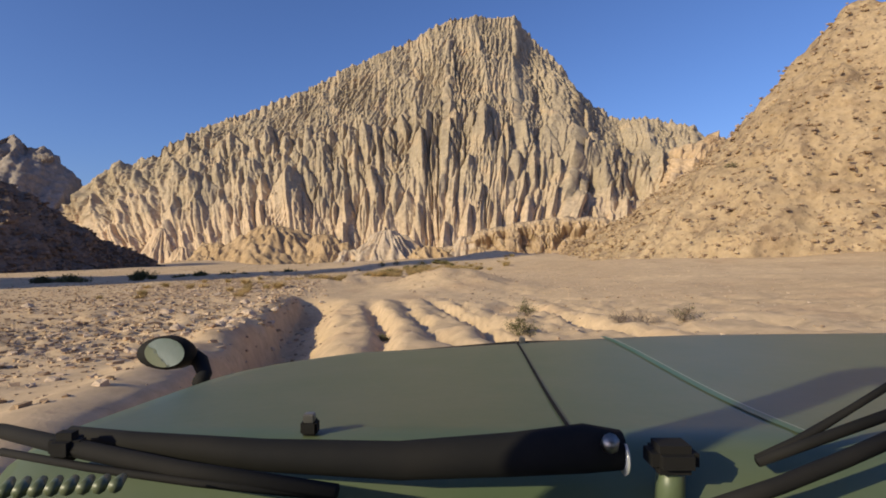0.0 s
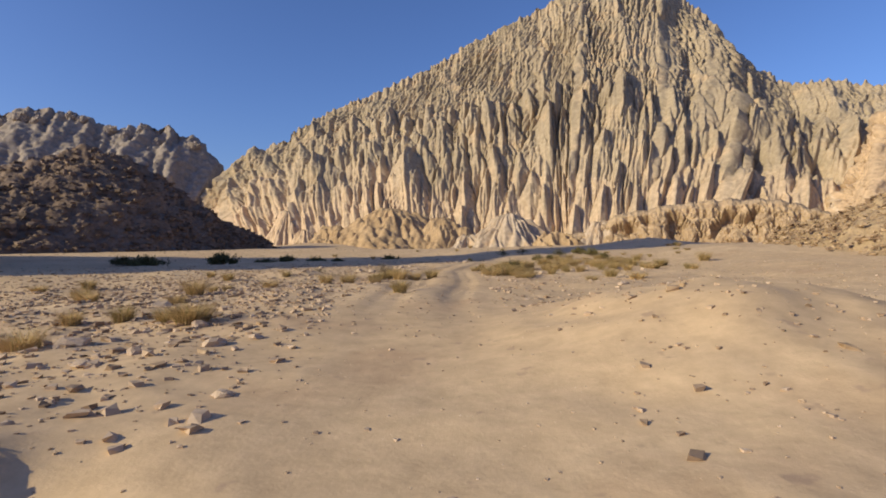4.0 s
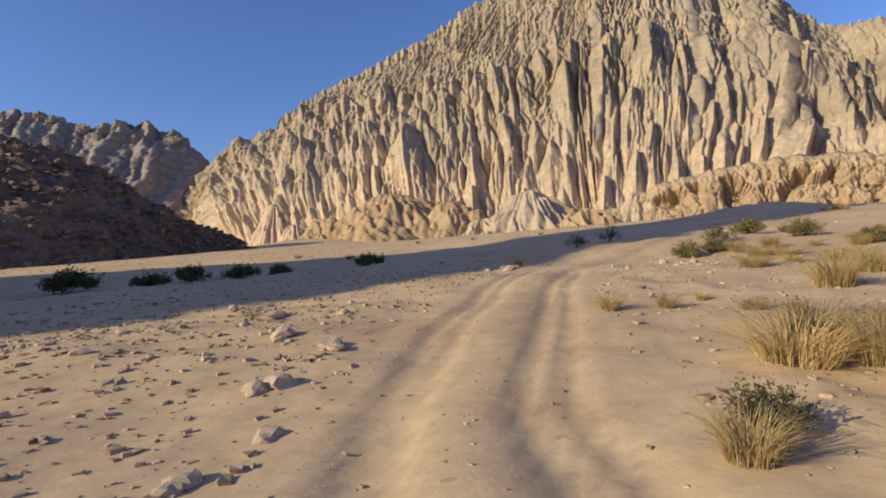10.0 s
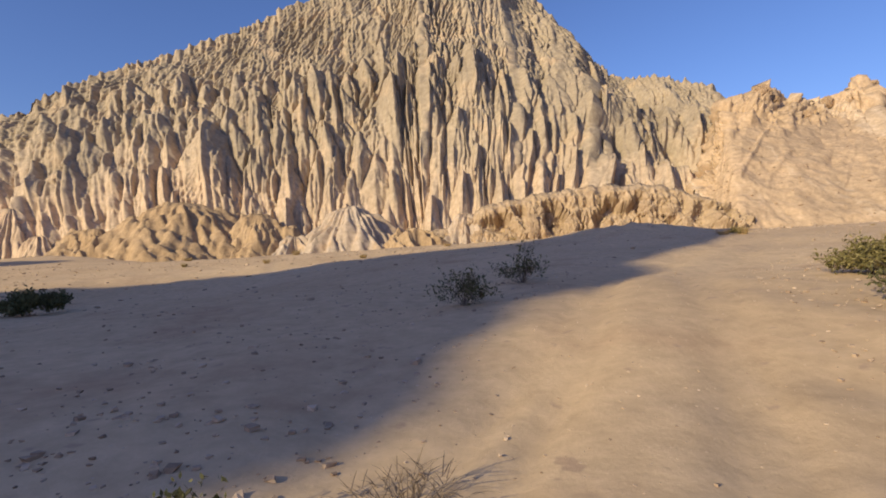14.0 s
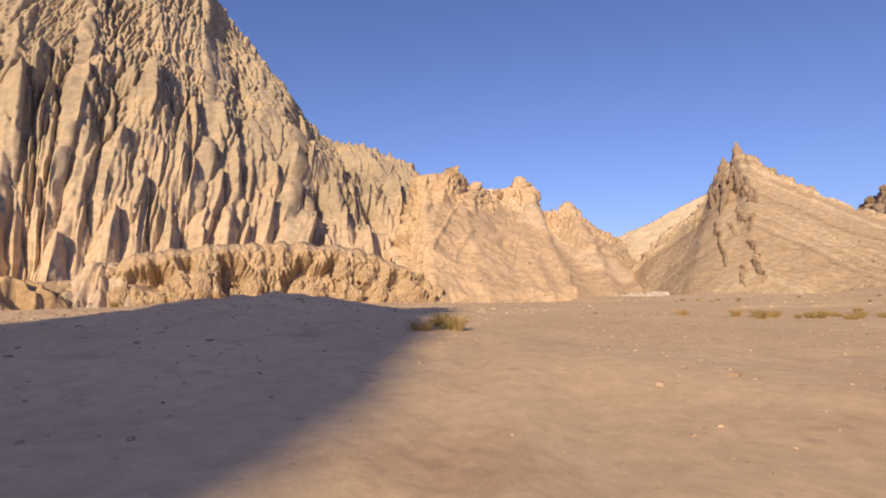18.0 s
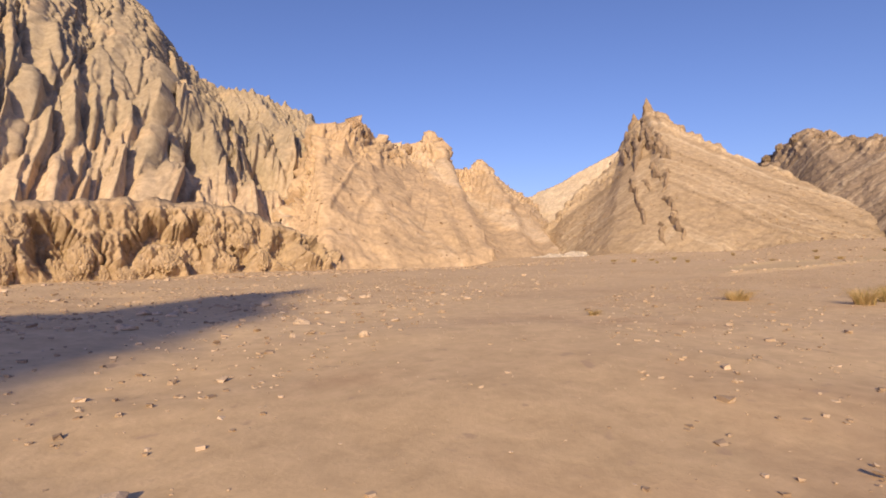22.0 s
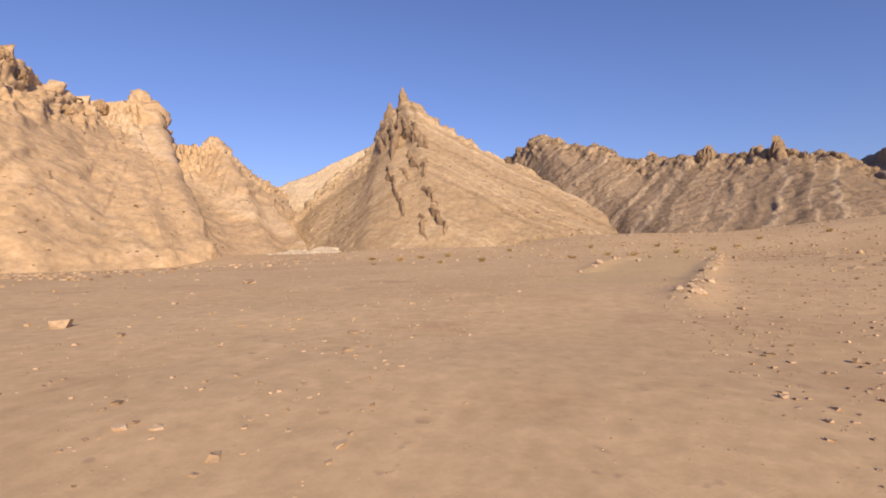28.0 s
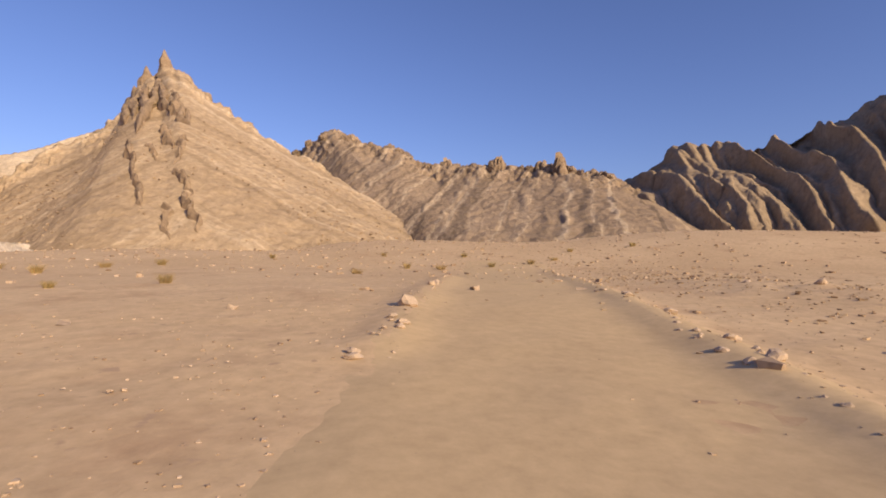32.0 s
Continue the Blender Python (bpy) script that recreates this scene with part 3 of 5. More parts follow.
def mound(name, x, y, rx, ry, h, mat, label, ribs=4.0, amp=1.5, seed=0, peak=1.0, n=220, m=60, crumbly=False):
    """A free-standing clay mound with ribs running down from its top."""
    a, r = np.meshgrid(np.linspace(0.5 * math.pi, 2.5 * math.pi, n + 1), np.linspace(0.02, 1.25, m), indexing="ij")
    wave = 1 + 0.3 * pn(np.cos(a) * 1.3 + seed, np.sin(a) * 1.3, 2.0)
    px, py = x + rx * r * wave * np.cos(a), y + ry * r * wave * np.sin(a)
    g = ground_z(px, py)
    body = np.clip(1 - r, -0.4, 1) ** peak if peak == 1.0 else np.sign(1 - r) * np.abs(1 - r) ** peak
    arc = a * (rx + ry) / 2
    lumps = 1.1 * fbm(px / 4, py / 4, seed)
    if crumbly:
        lumps = 1.3 * fbm(px / 7, py / 7, seed, 3) + 0.9 * ridged(px / 3.1, py / 3.1, seed) + 0.5 * fbm(px / 1.5, py / 1.5, seed, 3)
    else:
        lumps = lumps + ridged(np.cos(a) * rx / ribs + seed, np.sin(a) * ry / ribs, r * 0.6) - 0.3
    z = g + h * body + amp * smooth(0.05, 0.35, r) * (1 - smooth(1.0, 1.2, r)) * lumps - 0.12 * h * (1 - smooth(0.0, 0.18, r))
    p = np.stack([px, py, z], -1)
    p[..., 2] += 0.04 * h - 0.8 * erode(p[:, ::-1], z[:, ::-1], 7 if crumbly else 18, 0.05, 0.98, 0.05)[:, ::-1]
    p[-1] = p[0]
    ob = grid_object(name, p, mat)
    return tagged(ob, label, "mound", group="clay mounds at the mountain foot")


for k, (x, y, rx, ry, h, mat, label) in enumerate((
        (-22, 196, 20, 14, 16, M_CLAY, "pale ribbed clay pyramid with an orange top"), (-6, 187, 10, 7, 8.5, M_MOUND, "small yellow-brown earth dome"),
        (-66, 203, 28, 18, 18, M_MOUND, "broad orange-brown earth mound"), (-88, 199, 15, 11, 9.5, M_MOUND, "low orange-brown earth mound"),
        (-112, 206, 11, 9, 17, M_BADLAND, "blocky grey clay spur"), (-100, 197, 6.5, 6, 8, M_BADLAND, "small grey clay cone"),
        (-46, 199, 15, 12, 15, M_MOUND, "brown broken earth mound"), (8, 192, 11, 9, 12, M_CLAY, "pale ribbed clay spur"), (-36, 193, 9, 7, 8, M_CLAY, "pale ribbed clay cone"))):
    mound("clay_mound", x, y - 2, rx, ry, h, mat, label, seed=k * 3.1, crumbly=mat is M_MOUND)

tagged(mound("white_clay_bank", 141, 157.5, 11, 5, 1.5, M_WHITE, "low white clay bank in the valley mouth", seed=41.0, amp=0.4), group="valley clay banks")
tagged(mound("white_clay_bank", 131, 158, 8, 3, 0.8, M_WHITE, "low white clay bank in the valley mouth", seed=47.0, amp=0.4), group="valley clay banks")

bank_ob = hill("eroded_bank", [(0, 184), (20, 180), (36, 178), (52, 174), (68, 171), (76, 171)], [(-2, 191, 0), (14, 187.5, 7), (36, 185, 11), (55, 181.5, 10.5), (64, 179.5, 7.5), (75, 179, 2.0)],
               [(-2, 202), (14, 201), (36, 200), (55, 196), (70, 192), (85, 188)], 420, 110, rel_bank, M_TOE, 1.5, 0.3)
tagged(bank_ob, "steep brown crumbling earth bank at the mountain foot", "bank")

ochre = hill("ochre_hill", [(62, 180), (72, 173), (84, 169), (95, 166), (102, 164.5), (107, 163.7), (110, 163.2), (113, 163), (117, 162.5), (122, 162), (129, 161), (134, 160), (142, 160), (153, 167)],
             [(80, 203, 10), (103, 226, 40), (128, 237, 48), (145, 240, 42), (158, 246, 45), (172, 249.5, 50), (179, 251, 56), (187, 254, 46), (196, 257, 42), (214, 262, 45), (229, 266, 53), (240, 269, 46), (270, 278, 41), (320, 293, 37)],
             [(90, 280), (200, 310), (330, 330)], 460, 190, rel_ochre, M_ORANGE, 0.98, 2.0)
tagged(ochre, "ochre rocky hill with a jagged crest", "hill")

pale = hill("pale_saddle_hill", [(205, 245), (235, 230), (265, 212), (300, 195)], [(312, 322, 42), (324, 301, 43), (347, 272, 61), (357, 246, 74)],
            [(380, 330), (390, 300), (400, 270), (410, 240)], 160, 100, rel_crag(1.2, 0.4, 8.0, 0.8), M_PALE, 0.95, 0.8)
tagged(pale, "smooth pale clay slope in a saddle", "hill")

spire = hill("spire_hill", [(162, 187), (151, 173), (142, 160), (132, 150), (128, 143), (127, 136), (129, 129), (131, 125), (133, 120), (140, 107), (146, 97), (165, 82), (185, 76)],
             [(168, 189, 8), (186, 188, 20), (206, 187, 31), (231, 186.5, 46), (238.5, 185, 57), (240, 182, 61), (238.5, 179, 60), (237, 176.5, 64), (234, 171.5, 62), (226, 159, 52), (211, 136, 34.5), (198, 118, 24), (184, 98, 6)],
             [(190, 215), (215, 215), (245, 212), (270, 205), (276, 200), (280, 195), (284, 190), (285, 185), (285, 175), (275, 150), (265, 135), (245, 110), (215, 85)], 320, 200,
             rel_crag(0.8, 1.1, 5.0, 0.7), M_SPIRE, 1.0, 0.4)
tagged(spire, "bare tan hill rising to a sharp rock spire", "hill")


def rock_blade(name, parent, top, foot, thick, tall, mat, seed, n=26, m=7):
    """A jagged upright slab of rock standing out of a slope, from one end to the other."""
    top, foot = Vector(top), Vector(foot)
    way = foot - top
    side = Vector((-way.y, way.x, 0)).normalized()
    pts = []
    for i in range(n):
        f = i / (n - 1)
        c = top + way * f
        e = math.sin(math.pi * min(1, max(0, f))) ** 0.45
        crown = tall * e * (0.45 + 0.75 * abs(noise.noise((f * 9 + seed, seed, 0.3))) + 0.5 * abs(noise.noise((f * 23, seed, 4.0))))
        bend = side * (1.4 * noise.noise((f * 5, seed, 8.0)))
        for j in range(m):
            a = math.pi * (j / (m - 1) - 0.5)
            wide = thick * e * (0.7 + 0.8 * noise.noise((f * 14 + j, seed, 2.0)))
            lump = 0.5 * noise.noise((f * 20, j * 1.7, seed))
            pts.append(tuple(c + bend + side * (wide * math.sin(a) * (1 + 0.3 * lump)) + Vector((0, 0, -2.5 + (crown + 2.5) * max(0.0, math.cos(a)) ** 0.5 + lump * 0.8 * e))))
    ob = mesh_object(name, pts, grid_faces(n, m), mat, False)
    ob.parent = parent
    return ob


M_CRAG = earth("weathered_crag_rock", (0.29, 0.21, 0.135), (0.38, 0.285, 0.19), (0.22, 0.16, 0.11), 0.15, 1.0, relief=0.4)


def on_surface(name, u, v, rows):
    p = surface[name]
    return p[int(u * (p.shape[0] - 1)), int(v * (rows - 1))]


SIDE = Vector((0.42, -0.90, 0)).normalized()


def pinnacle(parent, c, radius, tall, lean, mat, seed, n=12, m=9):
    """A jagged tapering rock needle."""
    pts = []
    for i in range(n):
        f = i / (n - 1)
        for j in range(m + 1):
            a = 2 * math.pi * (j % m) / m
            r = radius * (1 - f) ** 0.75 * (1 + 0.5 * noise.noise((math.cos(a) * 1.2 + seed, math.sin(a) * 1.2, f * 4))) + 0.12
            pts.append((c[0] + r * math.cos(a) * 0.75 + SIDE.x * lean * f, c[1] + r * math.sin(a) + SIDE.y * lean * f, c[2] + tall * f + 0.5 * noise.noise((j * 1.3, f * 6, seed))))
    ob = mesh_object("pinnacle", pts, grid_faces(n, m + 1), mat, False)
    ob.parent = parent
    return ob


for k, (a, b, thick, tall) in enumerate((
        ((233, 176, 59), (181, 159, 29.5), 1.8, 3.6), ((217, 168, 51), (185, 148, 32.5), 1.5, 3.0), ((236, 184, 55), (195, 167, 36), 2.0, 4.0), ((232, 186, 47), (194, 168, 35), 1.8, 3.6), ((223, 173, 54.5), (195, 158, 38.5), 1.7, 3.4),
        ((201, 160, 42.5), (184, 149, 32.5), 1.5, 2.8), ((224, 177, 53), (186, 160, 32), 1.8, 3.8), ((185, 155, 32), (172, 147, 24.5), 1.2, 2.4), ((178, 147.5, 28.5), (163, 143, 19), 1.0, 2.2), ((175, 158, 26), (153, 146, 14.2), 0.8, 2.4),
        ((156.5, 147.5, 16.2), (145, 140.5, 9.3), 0.8, 2.4), ((161, 141.5, 18), (150, 135, 11), 0.8, 2.6), ((151, 136, 12), (139, 129, 4.4), 0.8, 2.8), ((148, 138, 10), (135, 132, 2.6), 0.8, 2.4), ((174, 153, 25.5), (165, 147, 20), 0.8, 1.8))):
    rock_blade("rock_blade", spire, a, b, thick, tall, M_CRAG, k * 2.7 + 1)
pinnacle(spire, (236.8, 176.3, 60.5), 3.0, 9.8, -1.0, M_CRAG, 3.0)
pinnacle(spire, (238.6, 183.0, 55.5), 3.6, 9.6, -0.8, M_CRAG, 7.0)
pinnacle(spire, (238.4, 180.0, 56.0), 3.0, 6.5, -0.4, M_CRAG, 11.0)
pinnacle(spire, (236.6, 185.8, 50.0), 2.6, 7.5, -0.8, M_CRAG, 15.0)


def crag(name, parent, c, size, mat, seed):
    """A block of broken rock half sunk in a slope."""
    bm = bmesh.new()
    bmesh.ops.create_icosphere(bm, subdivisions=4, radius=1)
    for v in bm.verts:
        q = v.co * 1.6 + Vector((seed * 3.3, 0, 0))
        k = 1 + 0.35 * noise.noise(q) + 0.28 * abs(noise.noise(q * 2.3)) + 0.16 * noise.noise(q * 5.1)
        v.co = Vector((v.co.x * size[0], v.co.y * size[1], v.co.z * size[2])) * k + Vector((0, 0, 0.8 * noise.noise((q.x * 6, q.y * 6, 0))))
    bm.transform(Matrix.Translation(c))
    return part(name, bm, mat, parent)


ridge = hill("bedded_ridge", [(184, 122), (164, 102), (151, 92), (143, 84), (140, 74), (138, 64), (136, 56), (135, 48), (136, 42)],
             [(270, 154, 31), (260, 124, 49), (240, 103, 40), (225, 88, 30), (210, 71, 28), (200, 61, 26), (192, 53, 25), (184, 45, 22), (172, 34, 13)],
             [(330, 140), (310, 110), (290, 90), (275, 75), (260, 60), (245, 45), (235, 35), (225, 25), (205, 15)], 380, 160, rel_ridge, M_RIDGE, 0.9, 0.6)
tagged(ridge, "long brown ridge of tilted pale and dark rock beds", "hill")
for k, (ua, va, ub, vb, thick, tall) in enumerate(((0.80, 0.93, 0.815, 0.86, 2.2, 6.5), (0.77, 0.99, 0.79, 0.96, 2.0, 3.0), (0.55, 1.0, 0.58, 0.98, 1.8, 3.0), (0.26, 1.0, 0.30, 0.99, 2.0, 3.0), (0.68, 0.98, 0.70, 0.95, 1.6, 3.2))):
    rock_blade("rock_blade", ridge, on_surface("bedded_ridge", ua, va, 160), on_surface("bedded_ridge", ub, vb, 160), thick, tall, M_CRAG, 40 + k * 1.9)

M_CAP = earth("dark_cap_rock", (0.25, 0.185, 0.125), (0.33, 0.25, 0.175), (0.20, 0.15, 0.105), 0.15, 1.0, relief=0.4)
p = surface["bedded_ridge"]
rk = random.Random(17)
for k in range(26):
    x, y, z = p[int((0.1 + 0.8 * (k + rk.random()) / 26) * 379), int(rk.uniform(0.93, 0.995) * 159)]
    crag("crag", ridge, (x, y, z - 1.0), (rk.uniform(1.4, 3.2), rk.uniform(1.2, 2.6), rk.uniform(1.3, 2.4)), M_CAP, k + 50)
p = surface["eroded_bank"]
for k in range(22):
    f = (k + rk.random()) / 22
    x, y, z = p[int((0.12 + 0.7 * f) * 419), int(rk.uniform(0.35, 0.85) * 109)]
    crag("earth_lump", bank_ob, (x, y + 0.4, z - 0.3), (rk.uniform(0.9, 1.9), rk.uniform(0.8, 1.4), rk.uniform(1.2, 2.6)), M_TOE, k + 130)
M_OCHRECRAG = earth("ochre_crag_rock", (0.36, 0.25, 0.15), (0.45, 0.32, 0.20), (0.29, 0.20, 0.125), 0.15, 1.0, relief=0.4)
p = surface["ochre_hill"]
for k, (u, v, a) in enumerate(((0.20, 0.97, 3.4), (0.23, 0.93, 3.0), (0.34, 0.98, 2.6), (0.44, 0.985, 3.6), (0.455, 0.95, 3.4), (0.47, 0.90, 2.8), (0.49, 0.86, 2.4), (0.62, 0.99, 2.8), (0.66, 0.985, 3.2), (0.68, 0.95, 2.6), (0.71, 0.96, 2.2), (0.40, 0.88, 2.2), (0.28, 0.86, 2.4))):
    x, y, z = p[int(u * 459), int(v * 189)]
    crag("crag", ochre, (x, y, z - 0.35 * a), (0.8 * a, a * 0.65, a * 0.75), M_OCHRECRAG, k + 90)

flutes = hill("fluted_brown_hill", [(160, 56), (154, 52), (149, 48), (143, 42.5), (137, 37), (129, 29), (122, 22), (111, 12)],
              [(200, 42, 14), (195, 35, 22), (190, 29, 27.5), (182, 22, 29.5), (172, 14, 29), (158, 4, 32), (146, -4, 37), (130, -14, 45)],
              [(240, 60), (235, 40), (230, 25), (225, 10), (215, -5), (200, -20), (185, -35), (170, -50)], 340, 160, rel_lumps, M_GULLIED, 0.85, 1.8)
tagged(flutes, "brown badland hill with deep rounded gullies", "hill")

near_hill = hill("scree_hill", [(16, 76), (13.5, 66), (13.5, 58), (14, 50), (16, 42), (20, 37), (28, 34), (42, 28), (52, 14)],
                 [(17, 71, 1.5), (20, 62, 3.2), (26.5, 56.5, 8.6), (32, 52, 13.8), (35, 48.5, 19.5), (36.5, 45, 21.8), (40, 40, 20.5), (48, 32, 18), (56, 22, 14)],
                 [(24, 80), (32, 74), (40, 68), (48, 64), (54, 60), (60, 54), (66, 46), (74, 36), (80, 24)], 420, 190, rel_scree(0.5, 2.8), M_NEAR, 0.9, 0.6, 1.5)
tagged(near_hill, "steep ochre scree hill with loose brown stones", "hill")

# its shaded look comes partly from the darkened scree colour
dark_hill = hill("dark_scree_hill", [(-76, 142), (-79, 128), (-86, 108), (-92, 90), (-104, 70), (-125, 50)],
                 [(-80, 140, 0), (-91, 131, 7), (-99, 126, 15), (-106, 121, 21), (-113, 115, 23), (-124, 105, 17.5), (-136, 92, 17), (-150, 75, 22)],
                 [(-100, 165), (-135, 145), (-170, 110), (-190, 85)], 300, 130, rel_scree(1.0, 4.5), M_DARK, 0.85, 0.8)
tagged(dark_hill, "brown stony hill with its shade darkened into the colour", "hill")

far_ridge = hill("far_dark_ridge", [(-175, 215), (-215, 190), (-290, 150), (-380, 90)],
                 [(-190, 275, 38), (-197, 271, 47), (-208, 266, 58), (-222, 258, 64), (-241, 248, 60), (-252, 242, 65), (-273, 231, 71), (-288, 223, 67), (-340, 190, 78), (-420, 130, 78)],
                 [(-210, 330), (-320, 300), (-480, 200)], 280, 110, rel_gully(2.6, 9.0, 0.45), M_FAR, 0.8, 2.0)
tagged(far_ridge, "high dark brown rocky ridge behind the wash", "hill")

# hill south-west of the track whose shadow lies across the wash
west_hill = hill("west_hill", [(-62, 62), (-56, 46), (-52, 34), (-48, 24), (-46, 14), (-44, 4), (-44, -6)],
                 [(-92, 56, 20), (-83, 42, 35), (-78, 34, 47), (-73.8, 29.2, 57), (-70, 24.4, 41), (-66, 18.3, 24), (-59, 7, 8)],
                 [(-130, 70), (-125, 55), (-120, 40), (-115, 30), (-110, 20), (-105, 10), (-95, -4)], 140, 70, rel_scree(1.0, 4.5), M_DARK, 0.9, 0.4)
tagged(west_hill, "dark brown stony hill west of the track", "hill")

p = surface["far_dark_ridge"]
for k in range(16):
    x, y, z = p[int((0.05 + 0.6 * (k + rk.random()) / 16) * 279), int(rk.uniform(0.88, 1.0) * 109)]
    crag("crag", far_ridge, (x, y, z - 0.8), (rk.uniform(2, 4.5), rk.uniform(2, 4), rk.uniform(2, 4)), M_FAR, k + 170)

# bare peaks far behind the bedded ridge
M_HAZE = earth("distant_grey_rock", (0.40, 0.34, 0.30), (0.46, 0.39, 0.34), (0.36, 0.31, 0.29), 0.02, 0.2, relief=0.6)
distant = hill("distant_peaks", [(600, 90), (600, 0), (590, -80), (570, -160), (560, -220)], [(735, 70, 70), (730, 17, 100), (725, -4, 114), (723, -30, 101), (711, -84, 98), (705, -104, 104), (697, -133, 93), (691, -146, 100), (688, -170, 86), (670, -240, 60)],
               [(900, 100), (900, -50), (880, -150), (850, -300)], 160, 60, rel_gully(5.0, 22.0, 0.5), M_HAZE, 0.9, 2.0)
tagged(distant, "far grey-brown bare mountain peaks", "mountain")


# ---- plants ----
def leafy(name, a, b, rough=0.7):
    m, nt, bsdf = material(name, rough)
    rnd = nt.nodes.new("ShaderNodeNewGeometry").outputs["Random Per Island"]
    info = nt.nodes.new("ShaderNodeObjectInfo").outputs["Random"]
    col = ramp(nt, rnd, [(0.0, a), (1.0, b)])
    col = mix(nt, col, ramp(nt, info, [(0.0, (0.8, 0.78, 0.75)), (1.0, (1.15, 1.12, 1.05))]), 1.0, "MULTIPLY")
    nt.links.new(col, bsdf.inputs["Base Color"])
    return m


M_DRY = leafy("dry_grass", (0.50, 0.36, 0.18), (0.64, 0.49, 0.27))
M_OLIVE = leafy("olive_grass", (0.20, 0.17, 0.06), (0.36, 0.29, 0.12))
M_LEAF = leafy("grey_green_leaf", (0.07, 0.075, 0.03), (0.15, 0.14, 0.06))
M_TWIG = leafy("grey_brown_twig", (0.16, 0.12, 0.09), (0.28, 0.22, 0.16))


def strips(name, lines, mat, parent, width=0.006):
    """Thin blades or twigs that taper to their tips, each from a row of points."""
    verts, faces = [], []
    for pts in lines:
        side = Vector((pts[-1][1] - pts[0][1], pts[0][0] - pts[-1][0], 0.001))
        side = side.normalized() if side.length > 0.02 else Vector((1, 0, 0))
        base = len(verts)
        for i, p in enumerate(pts):
            w = width * (1 - 0.85 * i / (len(pts) - 1))
            verts += [tuple(Vector(p) - side * w), tuple(Vector(p) + side * w), tuple(Vector(p) + Vector((-side.y, side.x, 0)) * w)]
        for i in range(len(pts) - 1):
            k = base + 3 * i
            for j in range(3):
                faces.append((k + j, k + (j + 1) % 3, k + 3 + (j + 1) % 3, k + 3 + j))
    ob = mesh_object(name, verts, faces, mat)
    ob.parent = parent
    return ob


def tussock(name, seed, label, tall=0.75, wide=0.5, dry=0.6):
    rnd = random.Random(seed)
    top = new(name)
    groups = ([], [])
    for _ in range(460):
        a, r = rnd.uniform(0, 6.283), wide * 0.45 * math.sqrt(rnd.random())
        h, out = tall * rnd.uniform(0.45, 1.05), wide * rnd.uniform(0.1, 1.1)
        x, y = r * math.cos(a), r * math.sin(a)
        b = a + rnd.uniform(-0.7, 0.7)
        pts = [(x + out * t * t * math.cos(b), y + out * t * t * math.sin(b), -0.03 + h * (t - 0.3 * t * t)) for t in (0, 0.4, 0.75, 1)]
        groups[0 if rnd.random() < dry else 1].append(pts)
    strips("dry_tuft", groups[0], M_DRY, top)
    strips("green_tuft", groups[1], M_OLIVE, top)
    return tagged(top, label, "grass tussock", group="plants along the track")


def shrub(name, seed, label, tall=0.7, wide=0.9, leaves=900, leaf=0.03, leaf_mat=None):
    rnd = random.Random(seed)
    top = new(name)
    lines, tips = [], []
    for _ in range(34):
        a, lift = rnd.uniform(0, 6.283), rnd.uniform(0.25, 1.0)
        end = Vector((wide * (1.15 - lift) * math.cos(a), wide * (1.15 - lift) * math.sin(a), tall * lift * rnd.uniform(0.75, 1.1)))
        pts = [tuple(end * t + Vector((rnd.uniform(-1, 1), rnd.uniform(-1, 1), 0)) * 0.04 * t - Vector((0, 0, 0.03 * (1 - t)))) for t in (0, 0.35, 0.7, 1)]
        lines.append(pts)
        for _ in range(4):
            t0 = rnd.uniform(0.35, 0.95)
            q = end * t0
            side = q + Vector((rnd.uniform(-1, 1), rnd.uniform(-1, 1), rnd.uniform(0.1, 1))) * 0.28 * wide
            lines.append([tuple(q), tuple((q + side) / 2 + Vector((0, 0, 0.02))), tuple(side)])
            tips += [(q, side)]
    strips("branchwork", lines, M_TWIG, top, 0.007)
    if leaves:
        verts, faces = [], []
        for _ in range(leaves):
            q, e = rnd.choice(tips)
            c = q.lerp(e, rnd.uniform(0.2, 1.1)) + Vector((rnd.gauss(0, 0.04), rnd.gauss(0, 0.04), rnd.gauss(0, 0.04)))
            d = Vector((rnd.gauss(0, 1), rnd.gauss(0, 1), rnd.gauss(0.4, 1))).normalized()
            s = d.cross(Vector((rnd.gauss(0, 1), rnd.gauss(0, 1), rnd.gauss(0, 1)))).normalized()
            n = d.cross(s)
            ln, k = leaf * rnd.uniform(0.7, 1.5), len(verts)
            verts += [tuple(c), tuple(c + d * ln + s * ln * 0.45 + n * ln * 0.12), tuple(c + d * ln * 2.1), tuple(c + d * ln - s * ln * 0.45 + n * ln * 0.12)]
            faces.append((k, k + 1, k + 2, k + 3))
        ob = mesh_object("foliage", verts, faces, leaf_mat or M_LEAF)
        ob.parent = top
    return tagged(top, label, "shrub", group="plants along the track")


def at_ground(x, y, turn=0.0, scale=1.0, tilt=0.0, lift=0.0):
    z = float(ground_z(np.array(x), np.array(y)))
    return Matrix.LocRotScale((x, y, z + lift), Euler((tilt, 0, turn)), (scale, scale, scale))


def plant_out(templates, places, rnd):
    """Sets each template at the first places and copies at the rest."""
    used = set()
    for n, (x, y, s) in enumerate(places):
        k = n % len(templates)
        m = at_ground(x, y, rnd.uniform(0, 6.28), s * rnd.uniform(0.9, 1.1))
        if k in used:
            copy_thing(templates[k], m)
        else:
            later.append((templates[k], m))
            used.add(k)


